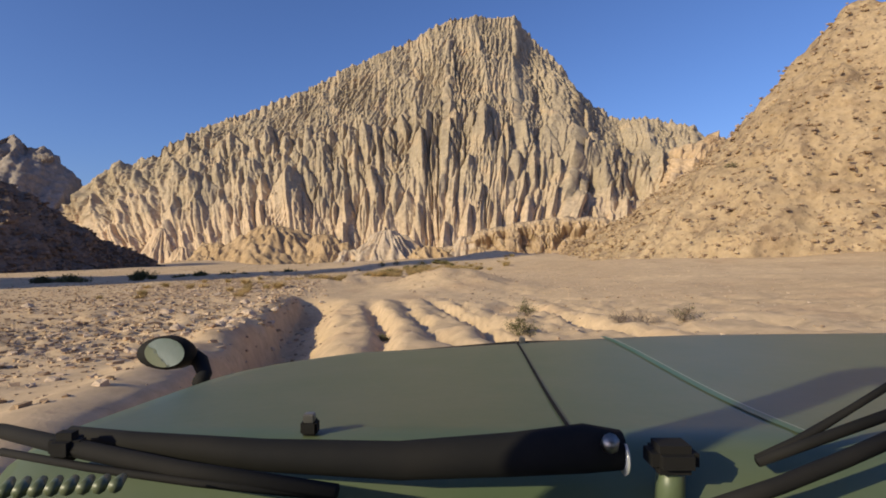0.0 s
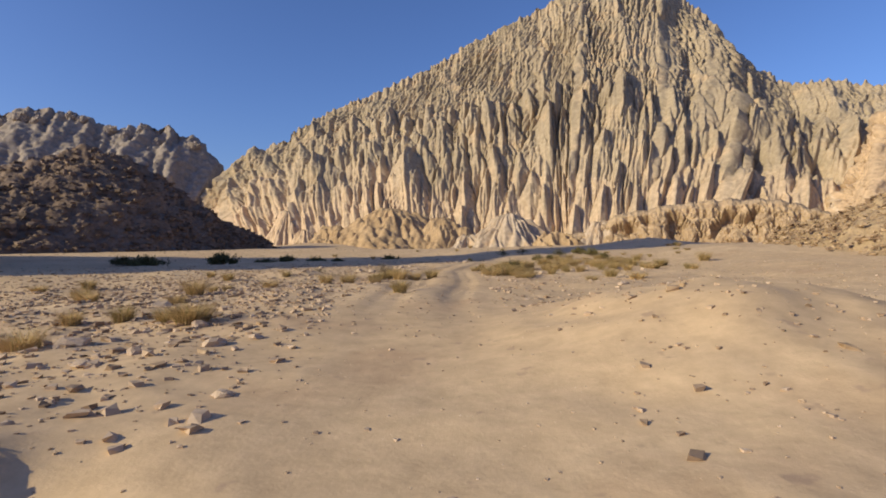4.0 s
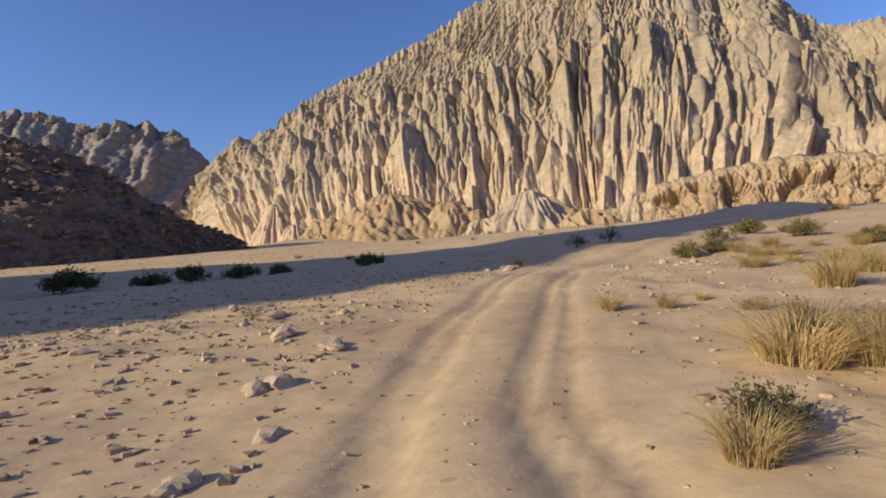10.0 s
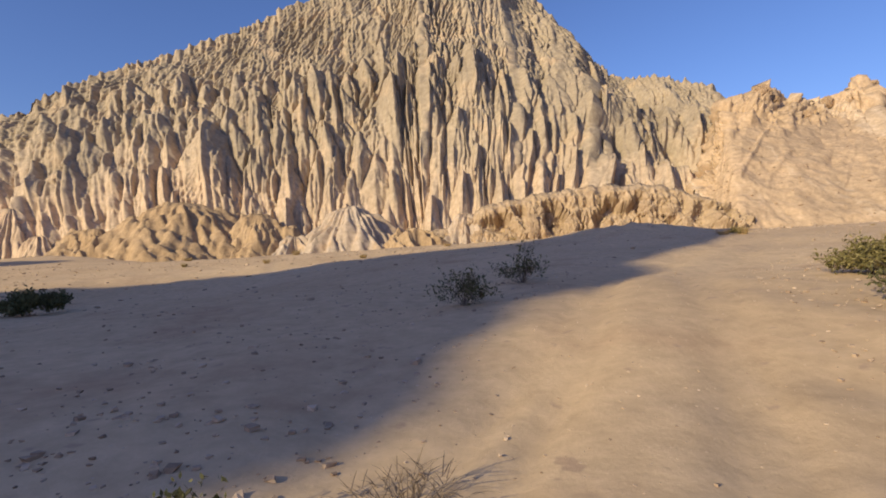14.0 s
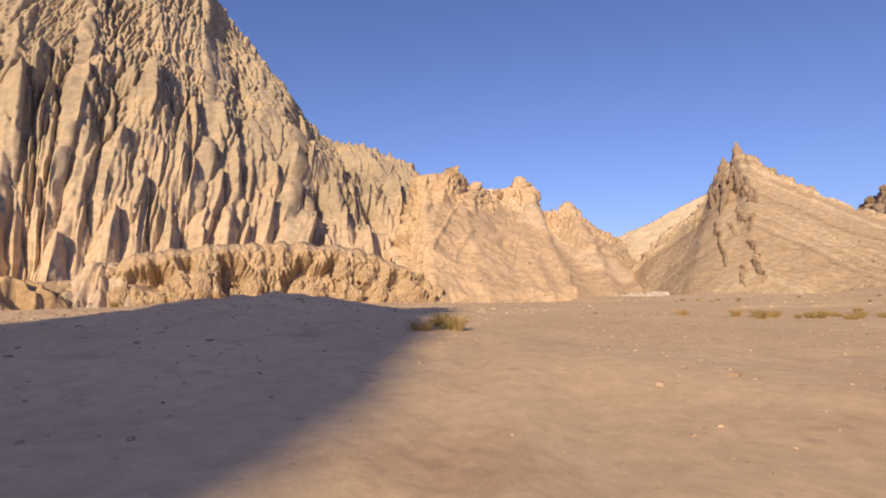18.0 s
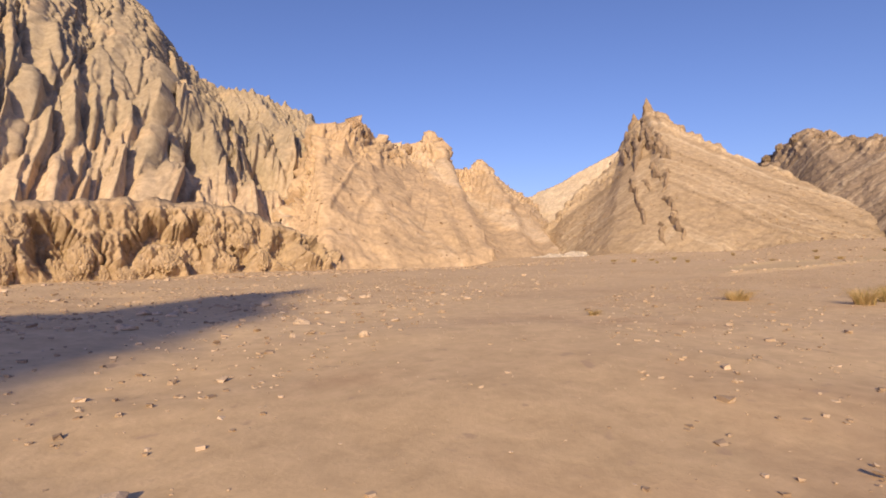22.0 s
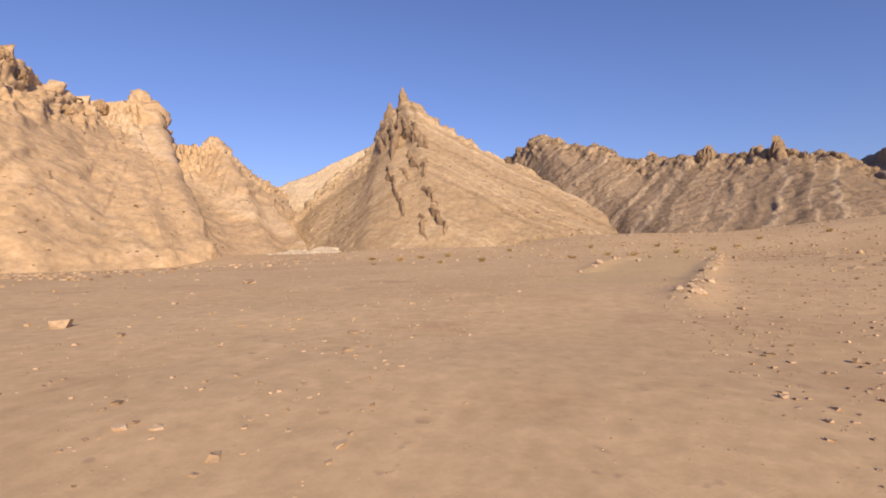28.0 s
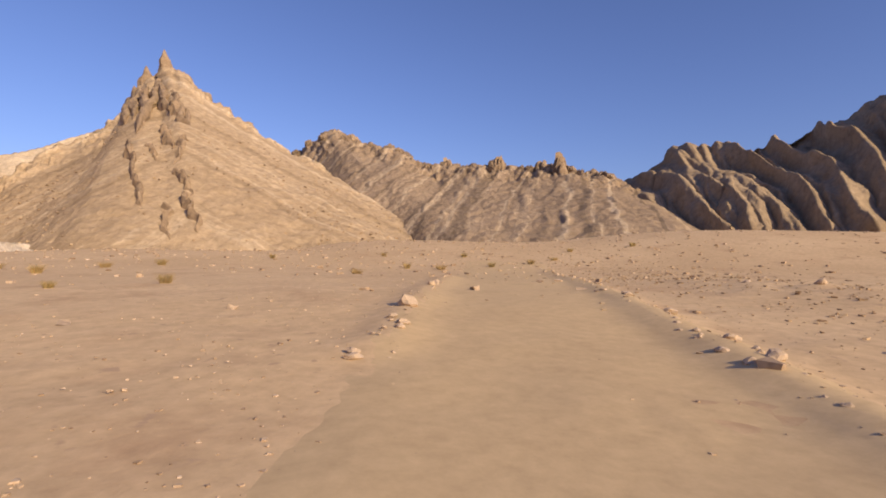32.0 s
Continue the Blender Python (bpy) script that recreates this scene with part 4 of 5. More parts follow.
later = []
rnd = random.Random(11)
grass = [tussock("grass_tussock", 1, "tall tan dry grass tussock with olive blades", dry=0.75), tussock("grass_tussock", 2, "wide tan dry grass tussock", 0.6, 0.65, 0.88),
         tussock("grass_tussock", 3, "olive green grass tussock", 0.7, 0.5, 0.5)]
plant_out(grass, ((-7.4, 23.4, 1.0), (-7.0, 24.6, 0.8), (-8.4, 22.6, 0.7), (-10.9, 27.9, 0.8), (-7.9, 24.2, 0.8), (-6.1, 29.2, 0.7), (-8.8, 37.2, 0.9), (-8.3, 37.6, 0.9), (-7.7, 38.2, 0.8),
                  (-9.9, 34.6, 0.8), (-9.3, 35.8, 0.7), (-5.4, 45.9, 1.3), (-4.7, 46.4, 1.3), (-5.4, 40.4, 1.1), (-4.8, 40.8, 1.1), (-5.9, 41.6, 0.9), (0.0, 52.6, 1.2), (1.9, 53.6, 1.2), (-2.5, 46.8, 1.2),
                  (-6.0, 47.4, 1.2), (-5.6, 48.0, 1.1), (-3.8, 52.0, 1.3), (-0.5, 54.8, 1.2), (0.8, 55.6, 1.2), (-7.1, 45.0, 0.6), (-6.1, 44.6, 0.8), (-4.6, 45.1, 0.8), (-7.6, 50.5, 0.6)), rnd)
plant_out(grass, ((-12.6, 45.8, 0.5), (-6.9, 57.5, 0.5), (10.6, 86.6, 0.95), (11.3, 87.0, 1.0), (10.2, 87.2, 0.9), (8.8, 75.1, 1.0), (32.0, 88.2, 1.0), (33.5, 87.0, 0.9), (36, 85.5, 1.1), (31, 86.5, 0.9),
                  (-2.2, 58.8, 0.9), (2.8, 57.4, 1.0), (-30, 88, 0.9), (-38, 92, 0.9), (-12, 96, 0.8), (-20, 100, 0.8), (-5, 104, 0.7), (-28, 104, 0.8), (45, 84, 0.5), (52, 86, 0.5)), rnd)
more = random.Random(31)
field = []
for cx, cy, sx, sy, n, s in ((-3.6, 44.5, 1.5, 3.2, 16, 0.9), (0.2, 53.5, 2.2, 2.5, 12, 1.0), (-9.6, 36.8, 0.8, 1.2, 7, 0.7), (-8.3, 23.6, 1.2, 1.2, 6, 0.6), (-2.0, 59.5, 1.6, 1.6, 8, 0.8), (4, 62, 3, 4, 8, 0.7), (38, 86, 5, 2, 16, 0.85), (-5.8, 50.5, 0.8, 1.6, 5, 0.5), (-12, 33, 2.5, 3, 10, 0.6), (-14, 25, 3, 3, 8, 0.6), (-1.5, 42, 1.5, 3, 10, 0.8), (1, 48, 2.5, 3, 12, 0.9)):
    while n:
        x, y = more.gauss(cx, sx), more.gauss(cy, sy)
        if abs(float(_beside(np.array(x), np.array(y)))) > 2.0:
            field.append((x, y, s * more.uniform(0.6, 1.2)))
            n -= 1
for x, y, s in field:
    copy_thing(more.choice(grass), at_ground(x, y, more.uniform(0, 6.28), s))
bushes = [shrub("desert_shrub", 4, "grey-green leafy desert shrub"), shrub("desert_shrub", 5, "low rounded olive-green shrub", 0.5, 0.8, 1100), shrub("desert_shrub", 6, "open dusty green shrub with bare stems", 0.8, 0.8, 600)]
plant_out(bushes, ((1.4, 10.2, 0.55), 
                   (-6.9, 45.4, 0.6), (-5.2, 45.6, 0.8), (-3.0, 63.5, 1.0),  (-10.2, 60.0, 0.5), (-6.6, 68.6, 1.1), (-8.2, 66.0, 0.8),  (-1.4, 11.0, 0.35), (1.9, 12.3, 0.45)), rnd)
plant_out(grass, ((84.2, 117.3, 0.9), (91.1, 117.6, 0.9), (93.9, 115.3, 1.1), (74.8, 107.0, 0.7), (86.6, 101.2, 0.8), (72.8, 109.6, 0.5), (94.9, 98.0, 0.9), (94.0, 95.5, 0.9), (97.5, 91.0, 0.9), (100.1, 87.0, 0.9), (103, 84, 0.9),
                   (107, 92, 1.0), (108, 100, 0.9), (24.8, 92.2, 0.35), (110, 80, 1.0), (104, 110, 0.9), (88, 122, 0.9), (112, 72, 1.0), (-20, 112, 1.2), (-34, 120, 1.3), (5, 122, 1.1)), rnd)
wash = [shrub("wash_shrub", 21, "dense dark olive shrub in the dry wash", 0.7, 1.0, 2600, 0.05), shrub("wash_shrub", 22, "broad dark green shrub in the dry wash", 0.55, 1.1, 2600, 0.05)]
plant_out(wash, ((-40.1, 67.6, 1.9), (-36.2, 70, 1.4), (-34.2, 71.5, 1.5), (-31.5, 73.4, 1.3), (-29.5, 75.0, 1.2), (-47, 64, 1.9), (-24.6, 80.2, 1.4), (-52, 66, 1.5), (-26, 84, 0.9)), rnd)
M_OLIVELEAF = leafy("olive_leaf", (0.14, 0.125, 0.045), (0.27, 0.23, 0.10))
olive = [shrub("olive_bush", 31, "low dense olive-green bush beside the track", 0.62, 0.85, 3600, 0.03, M_OLIVELEAF), shrub("olive_bush", 32, "rounded dusty olive bush beside the track", 0.55, 0.8, 3600, 0.03, M_OLIVELEAF)]
plant_out(olive, ((-4.6, 60.4, 0.75), (-1.2, 65.8, 1.0), (11.0, 87.3, 0.65), (-3.6, 61.0, 0.8), (-4.9, 46.2, 0.7), (0.6, 60.2, 0.8), (-0.2, 63.2, 0.9), (-5.5, 41.0, 0.6)), rnd)
twigs = [shrub("bare_shrub", 7, "bare grey-brown twiggy shrub", 0.5, 0.8, 0), shrub("bare_shrub", 8, "low tangle of dry brown twigs", 0.35, 0.9, 160)]
plant_out(twigs, ((4.3, 11.2, 0.7), (5.3, 11.6, 0.7), (3.8, 11.4, 0.6), (-11.5, 42.8, 1.0), (-10.8, 41.4, 0.7), (-13.2, 38.6, 0.8), (-14.4, 50.5, 0.6), (0.9, 26.5, 0.4), (-9.2, 60.4, 0.6), (66, 80, 0.8), (72, 78, 0.8), (80, 82, 0.7)), rnd)
for ob, m in later:
    ob.matrix_basis = m
copy_thing(bushes[0], Matrix.LocRotScale((24.0, 43.1, 7.5), Euler((0, 0, 1.0)), (1.7, 1.7, 1.7)))
copy_thing(bushes[1], Matrix.LocRotScale((23.4, 43.5, 7.0), Euler((0, 0, 2.0)), (1.0, 1.0, 1.0)))


# ---- stones ----
def stony(name, a, b):
    m, nt, bsdf = material(name, 0.9)
    co = nt.nodes.new("ShaderNodeTexCoord").outputs["Object"]
    rnd_a = nt.nodes.new("ShaderNodeNewGeometry").outputs["Random Per Island"]
    col = ramp(nt, rnd_a, [(0.0, a), (1.0, b)])
    fine = noise_node(nt, co, 9.0, 5, 0.65)
    col = mix(nt, col, ramp(nt, fine, [(0.3, (0.7, 0.68, 0.66)), (0.7, (1.2, 1.2, 1.2))]), 0.8, "MULTIPLY")
    nt.links.new(col, bsdf.inputs["Base Color"])
    bump(nt, bsdf, fine, 0.6, 0.02)
    return m


M_STONE = stony("desert_stone", (0.30, 0.215, 0.145), (0.56, 0.43, 0.31))
# stone tones darkened to carry the shade of the slope they lie on
M_DARKSTONE = stony("shade_darkened_stone", (0.13, 0.095, 0.07), (0.30, 0.22, 0.16))
M_SCREE = stony("brown_scree_stone", (0.24, 0.165, 0.105), (0.50, 0.37, 0.235))


def stone_mesh(seed, flat):
    bm = bmesh.new()
    bmesh.ops.create_icosphere(bm, subdivisions=2, radius=1)
    for v in bm.verts:
        q = v.co * 1.1 + Vector((seed * 7.7, 0, 0))
        v.co *= 1 + 0.45 * noise.noise(q) + 0.18 * noise.noise(q * 2.7)
        v.co.z *= flat
        if v.co.z < -0.35 * flat:
            v.co.z = -0.35 * flat
    me = bpy.data.meshes.new("stone")
    bm.to_mesh(me)
    bm.free()
    me.materials.append(M_STONE)
    return me


stones = [stone_mesh(k, f) for k, f in enumerate((0.55, 0.7, 0.4, 0.85, 0.6, 0.5))]


def lay_stone(x, y, size, label="tan angular stone lying on the ground", group="loose stones"):
    ob = new("stone", stones[rnd.randrange(6)])
    ob.matrix_basis = at_ground(x, y, rnd.uniform(0, 6.28), size, rnd.uniform(-0.2, 0.2), 0.12 * size)
    tagged(ob, label, "stone", group)


for k in range(90):
    f = rnd.random() ** 1.2
    lay_stone(51 + 44 * f + rnd.gauss(0, 0.2), 96.65 - 9.5 * f + rnd.gauss(0, 0.22), 0.035 + 0.11 * rnd.random() ** 2, "pale stone in the edging row of the graded road", "road edge stones")
for k in range(26):
    f = rnd.random()
    lay_stone(63 + 19 * f ** 2 + rnd.gauss(0, 0.2), 99.4 - 3.3 * f ** 2 + rnd.gauss(0, 0.25), 0.035 + 0.1 * rnd.random() ** 2, "pale stone in the edging row of the graded road", "road edge stones")
lay_stone(51.7, 96.3, 0.2, "large pale stone at the end of the edging row", "road edge stones")
lay_stone(67.2, 98.7, 0.22, "large flat pale stone at the road edge", "road edge stones")
for cx, cy, sx, sy, n, lo, hi in ((-4.9, 13, 0.5, 4.0, 26, 0.05, 0.16), (-9, 22, 3, 4, 30, 0.06, 0.2), (-13, 49, 2.5, 2.5, 26, 0.06, 0.24), (-10.6, 43.6, 0.8, 1.2, 16, 0.06, 0.2), (-10.4, 59.8, 1.0, 0.5, 18, 0.07, 0.25),
                                  (-5.0, 57.5, 0.9, 0.9, 14, 0.05, 0.14), (-2.4, 44.8, 1.5, 1.5, 12, 0.06, 0.2), (22, 99, 5, 4, 24, 0.06, 0.17), (80, 82, 8, 3, 22, 0.06, 0.17), (0.8, 33, 1.2, 1.0, 10, 0.05, 0.15)):
    for _ in range(n):
        x, y = rnd.gauss(cx, sx), rnd.gauss(cy, sy)
        if abs(float(_beside(np.array(x), np.array(y)))) > 1.5:
            lay_stone(x, y, rnd.uniform(lo, hi))


def rubble(name, places, sizes, mat, label, category):
    """Many small stones that nobody could count, in one mesh."""
    r = np.random.RandomState(len(places))
    base = np.array([(x, y, z) for x in (-0.8, 0.8) for y in (-0.7, 0.7) for z in (-0.5, 0.6)], float)
    tri = np.array([(0, 1, 3), (0, 3, 2), (4, 6, 7), (4, 7, 5), (0, 4, 5), (0, 5, 1), (2, 3, 7), (2, 7, 6), (1, 5, 7), (1, 7, 3), (0, 2, 6), (0, 6, 4)])
    n = len(places)
    v = base[None] * (1 + 0.5 * r.uniform(-1, 1, (n, 8, 3))) + 0.16 * r.normal(size=(n, 8, 3))
    a = r.uniform(0, 6.283, n)
    c, s = np.cos(a), np.sin(a)
    x, y = v[..., 0] * c[:, None] - v[..., 1] * s[:, None], v[..., 0] * s[:, None] + v[..., 1] * c[:, None]
    v = np.stack([x, y, v[..., 2] * 0.7], -1) * sizes[:, None, None] + places[:, None]
    faces = (tri[None] + 8 * np.arange(n)[:, None, None]).reshape(-1, 3)
    ob = mesh_object(name, v.reshape(-1, 3).tolist(), faces.tolist(), mat, False)
    return tagged(ob, label, category, kind="stuff")


r = np.random.RandomState(3)
spots, sizes = [], []
for cx, cy, sx, sy, n, lo, hi in ((-17, 50, 5, 4, 3200, 0.012, 0.07), (-12, 58.5, 4, 2, 2600, 0.01, 0.05), (20, 104, 12, 8, 4200, 0.02, 0.08), 
                                  (-2, 64, 5, 6, 2000, 0.01, 0.035), (3, 40, 6, 8, 1800, 0.01, 0.04), (-45, 100, 25, 20, 2500, 0.03, 0.12), (45, 150, 30, 12, 3500, 0.06, 0.25), (5, 70, 20, 20, 2500, 0.01, 0.035), (110, 95, 20, 30, 2500, 0.05, 0.2), (-12, 37, 5, 6, 5000, 0.012, 0.07), (-2, 50, 4, 7, 2500, 0.01, 0.05), (-8, 12, 2, 5, 2500, 0.012, 0.09), (-10, 27, 4, 5, 5000, 0.012, 0.08), (16, 88, 9, 6, 5000, 0.008, 0.035), (38, 96, 12, 5, 6000, 0.008, 0.035), (58, 98, 10, 5, 5000, 0.008, 0.03), (3, 22, 5, 9, 5000, 0.01, 0.04), (-8, 60, 6, 6, 4000, 0.008, 0.035)):
    spots.append(np.stack([r.normal(cx, sx, n), r.normal(cy, sy, n)], -1))
    sizes.append(lo + (hi - lo) * r.uniform(0, 1, n) ** 3)
spots, sizes = np.concatenate(spots), np.concatenate(sizes)
sizes = np.where(np.abs(_beside(spots[:, 0], spots[:, 1])) < 1.6, 0.35 * sizes, sizes)
rubble("gravel", np.column_stack([spots, ground_z(spots[:, 0], spots[:, 1]) + 0.15 * sizes]), sizes, M_STONE, "scattered tan gravel and pebbles on the ground", "gravel")

spots = np.concatenate([np.stack([r.normal(cx, sx, n), r.normal(cy, sy, n)], -1) for cx, cy, sx, sy, n in ((-15, 20, 7, 10, 15000), (-10, 10, 2.5, 5, 5000), (-25, 35, 8, 8, 4000), (80, 83, 16, 5, 9000), (10, 118, 20, 12, 5000))])
spots = spots[np.abs(_beside(spots[:, 0], spots[:, 1])) > 2.2]
sizes = 0.010 + 0.065 * r.uniform(0, 1, len(spots)) ** 5
rubble("brown_gravel", np.column_stack([spots, ground_z(spots[:, 0], spots[:, 1]) + 0.15 * sizes]), sizes, M_SCREE, "brown gravel and clods strewn beside the track", "gravel")


def scree_on(name, hill_name, n, lo, hi, v0, v1, rows, mat, label):
    p = surface[hill_name]
    i, j = r.randint(0, p.shape[0], n), (r.uniform(v0, v1, n) ** 1.3 * (rows - 1)).astype(int)
    s = lo + (hi - lo) * r.uniform(0, 1, n) ** 3
    rubble(name, p[i, j] + np.stack([r.normal(0, 0.3, n), r.normal(0, 0.3, n), 0.1 * s], -1), s, mat, label, "scree")


scree_on("loose_scree", "scree_hill", 12000, 0.03, 0.24, 0.02, 1.0, 190, M_SCREE, "loose brown stones on the ochre slope")
scree_on("dark_scree", "dark_scree_hill", 5000, 0.15, 0.8, 0.02, 1.0, 130, M_DARKSTONE, "brown stones in tones darkened for the shaded slope")
scree_on("bank_rubble", "eroded_bank", 1600, 0.06, 0.35, 0.0, 0.4, 110, M_SCREE, "fallen rubble below the earth bank")
scree_on("hill_rubble", "ochre_hill", 1500, 0.08, 0.35, 0.0, 0.9, 190, M_SCREE, "fallen rubble on the ochre hill")
scree_on("spire_rubble", "spire_hill", 2500, 0.06, 0.3, 0.0, 0.7, 200, M_SCREE, "fallen stones on the spire hill")


# ---- the off-road vehicle at the head of the track ----
def paint(name, a, b, rough, metal=0.0, scale=3.0):
    m, nt, bsdf = material(name, rough)
    co = nt.nodes.new("ShaderNodeTexCoord").outputs["Object"]
    dust = noise_node(nt, co, scale, 6, 0.65)
    nt.links.new(ramp(nt, dust, [(0.35, a), (0.7, b)]), bsdf.inputs["Base Color"])
    bsdf.inputs["Metallic"].default_value, bsdf.inputs["Specular IOR Level"].default_value = metal, 0.5
    bump(nt, bsdf, noise_node(nt, co, 40.0, 3), 0.15, 0.002)
    return m


M_GREEN = paint("dusty_green_paint", (0.085, 0.115, 0.06), (0.13, 0.14, 0.085), 0.42)
M_BLACK = paint("black_rubber", (0.012, 0.012, 0.013), (0.028, 0.025, 0.022), 0.8)
M_BLACK.node_tree.nodes["Principled BSDF"].inputs["Specular IOR Level"].default_value = 0.12
M_STEEL = paint("worn_steel", (0.30, 0.28, 0.25), (0.45, 0.42, 0.38), 0.35, 0.9)
M_MIRROR = paint("mirror_glass", (0.85, 0.85, 0.85), (0.9, 0.9, 0.9), 0.03, 1.0)
M_LENS = paint("lamp_lens", (0.5, 0.5, 0.48), (0.62, 0.62, 0.6), 0.15)
M_STRIPE = paint("green_stripe", (0.04, 0.12, 0.05), (0.06, 0.14, 0.07), 0.4)
M_PALELINE = paint("worn_pale_edge", (0.30, 0.33, 0.24), (0.38, 0.40, 0.30), 0.5)
M_TYRE = paint("dusty_tyre", (0.03, 0.027, 0.024), (0.09, 0.075, 0.06), 0.9)

EYE = Matrix(look(*PATH[0][1:])) @ Matrix.Rotation(radians(-90), 4, "X")
vehicle = new("off_road_vehicle")
vehicle.matrix_basis = EYE
tagged(vehicle, "dusty dark green off-road vehicle with a flat bonnet", "vehicle")


def hood_left(y):
    return -0.40 + 0.16 * max(0.0, (y - 0.72) / 0.38) ** 2.6


def hood_z(x, y):
    return -0.128 - 0.088 * y + (0.035 * float(smooth(-0.4, 0.6, x)) + 0.01 * x) * float(smooth(0.5, 1.15, y))


def shape_part(name, verts, faces, mat, parent=None, label="", shade=True):
    ob = mesh_object(name, verts, faces, mat, shade)
    ob.parent = parent or vehicle
    if label:
        ob["label"] = label
    return ob


nx, ny = 70, 30
pts = []
for i in range(nx):
    for j in range(ny):
        y = 0.30 + 0.84 * j / (ny - 1)
        a = i / (nx - 1)
        left = hood_left(y)
        x = left + (1.22 - left) * a
        d = min((x - left) / 0.05, (1.22 - x) / 0.05, (1.14 - y) / 0.03 + 0.02)
        z = hood_z(x, y) - 0.045 * max(0.0, 1 - d) ** 2
        pts.append((x, y, z - 0.06 * (1 - float(smooth(0.36, 0.47, y)))))
shape_part("bonnet", pts, grid_faces(nx, ny), M_GREEN, label="flat dusty green bonnet with two pressed lines")
skirt = []
for j in range(24):
    y = 0.40 + 0.74 * j / 23
    x = hood_left(y)
    for k in range(6):
        skirt.append((x - 0.012 * math.sin(k), y, hood_z(x, y) - 0.04 - 0.09 * k))
shape_part("fender", skirt, grid_faces(24, 6), M_GREEN, label="green front fender side")
shape_part("fender", [(-p[0] + 0.82, p[1], p[2]) for p in skirt], grid_faces(24, 6), M_GREEN)


def box(name, c, s, mat, parent=None, label="", bevel=0.006, turn=0.0):
    bm = bmesh.new()
    bmesh.ops.create_cube(bm, size=1)
    for v in bm.verts:
        v.co = Vector((v.co.x * s[0], v.co.y * s[1], v.co.z * s[2]))
    bmesh.ops.bevel(bm, geom=bm.edges[:], offset=bevel, segments=2, affect="EDGES")
    bm.transform(Matrix.Translation(c) @ Matrix.Rotation(turn, 4, "Z"))
    return part(name, bm, mat, parent or vehicle, label)


def tube(name, points, radii, mat, parent=None, label="", n=10, flat=1.0):
    pts = [Vector(p) for p in points]
    verts, faces = [], []
    for i, p in enumerate(pts):
        d = (pts[min(i + 1, len(pts) - 1)] - pts[max(i - 1, 0)]).normalized()
        s = d.cross(Vector((0, 0, 1)))
        s = s.normalized() if s.length > 1e-4 else Vector((1, 0, 0))
        u = s.cross(d)
        for k in range(n):
            a = 2 * math.pi * k / n
            verts.append(tuple(p + (s * math.cos(a) * flat + u * math.sin(a)) * radii[i]))
    for i in range(len(pts) - 1):
        for k in range(n):
            faces.append((i * n + k, i * n + (k + 1) % n, (i + 1) * n + (k + 1) % n, (i + 1) * n + k))
    faces += [tuple(range(n))[::-1], tuple(range(len(verts) - n, len(verts)))]
    return shape_part(name, verts, faces, mat, parent, label)


def seen_at(px, py, y):
    """A place of the vehicle, by its direction from the driver's eye and its distance ahead."""
    return ((px - 0.5) * 2 * 0.8615 * y, y, (0.28125 - py) * 2 * 0.8615 * y)


box("grille_panel", (0.41, 1.13, -0.55), (1.25, 0.05, 0.46), M_GREEN, label="green front panel")
for k in range(9):
    box("grille_slat", (0.17 + 0.06 * k, 1.16, -0.52), (0.02, 0.02, 0.30), M_BLACK)
for x in (-0.06, 0.88):
    tube("headlight", [(x, 1.15, -0.48), (x, 1.19, -0.48)], (0.09, 0.085), M_LENS, n=20)
box("bumper", (0.41, 1.24, -0.86), (1.45, 0.10, 0.13), M_BLACK, label="black steel bumper", bevel=0.015)
tube("bonnet_strip", [(-0.10, 1.146, -0.232), (0.16, 1.15, -0.212), (0.46, 1.148, -0.206)], (0.005, 0.006, 0.005), M_BLACK)
box("bonnet_catch", (0.175, 1.14, -0.205), (0.012, 0.02, 0.02), M_STEEL, bevel=0.002)
for x in (-0.28, 1.10):
    wheel = tube("wheel", [(x - 0.10, 0.72, -1.04), (x - 0.07, 0.72, -1.04), (x + 0.07, 0.72, -1.04), (x + 0.10, 0.72, -1.04)], (0.30, 0.36, 0.36, 0.30), M_TYRE, n=32)
    tube("rim", [(x - 0.105, 0.72, -1.04), (x + 0.105, 0.72, -1.04)], (0.19, 0.19), M_STEEL, wheel, n=24)
box("axle", (0.41, 0.72, -1.04), (1.3, 0.09, 0.09), M_BLACK)
box("scuttle", (0.41, 0.27, -0.25), (1.62, 0.10, 0.10), M_BLACK, label="dark scuttle panel below the windscreen", bevel=0.02)
for k in range(8):
    tube("air_louvre", [seen_at(0.004 + 0.018 * k, 0.556 - 0.001 * k, 0.30), seen_at(0.012 + 0.018 * k, 0.543 - 0.0005 * k, 0.335)], (0.004, 0.003), M_GREEN, n=8)
for name, xa, xb, wide, mat in (("bonnet_seam", 0.119, 0.162, 0.0022, M_BLACK), ("bonnet_stripe", 0.33, 0.353, 0.0055, M_STRIPE), ("stripe_edge", 0.3375, 0.3605, 0.0012, M_PALELINE)):
    row = []
    for k in range(16):
        y = 0.47 + 0.67 * k / 15
        x = xa + (xb - xa) * (y - 0.48) / 0.66
        row += [(x - wide, y, hood_z(x - wide, y) + 0.0015), (x + wide, y, hood_z(x + wide, y) + 0.0015)]
    shape_part(name, row, grid_faces(16, 2), mat)
# washer nozzle
nozzle = box("washer_nozzle", (-0.122, 0.472, -0.163), (0.015, 0.014, 0.013), M_BLACK, bevel=0.002)
box("nozzle_head", (-0.122, 0.470, -0.154), (0.010, 0.009, 0.008), M_STEEL, nozzle, bevel=0.001)
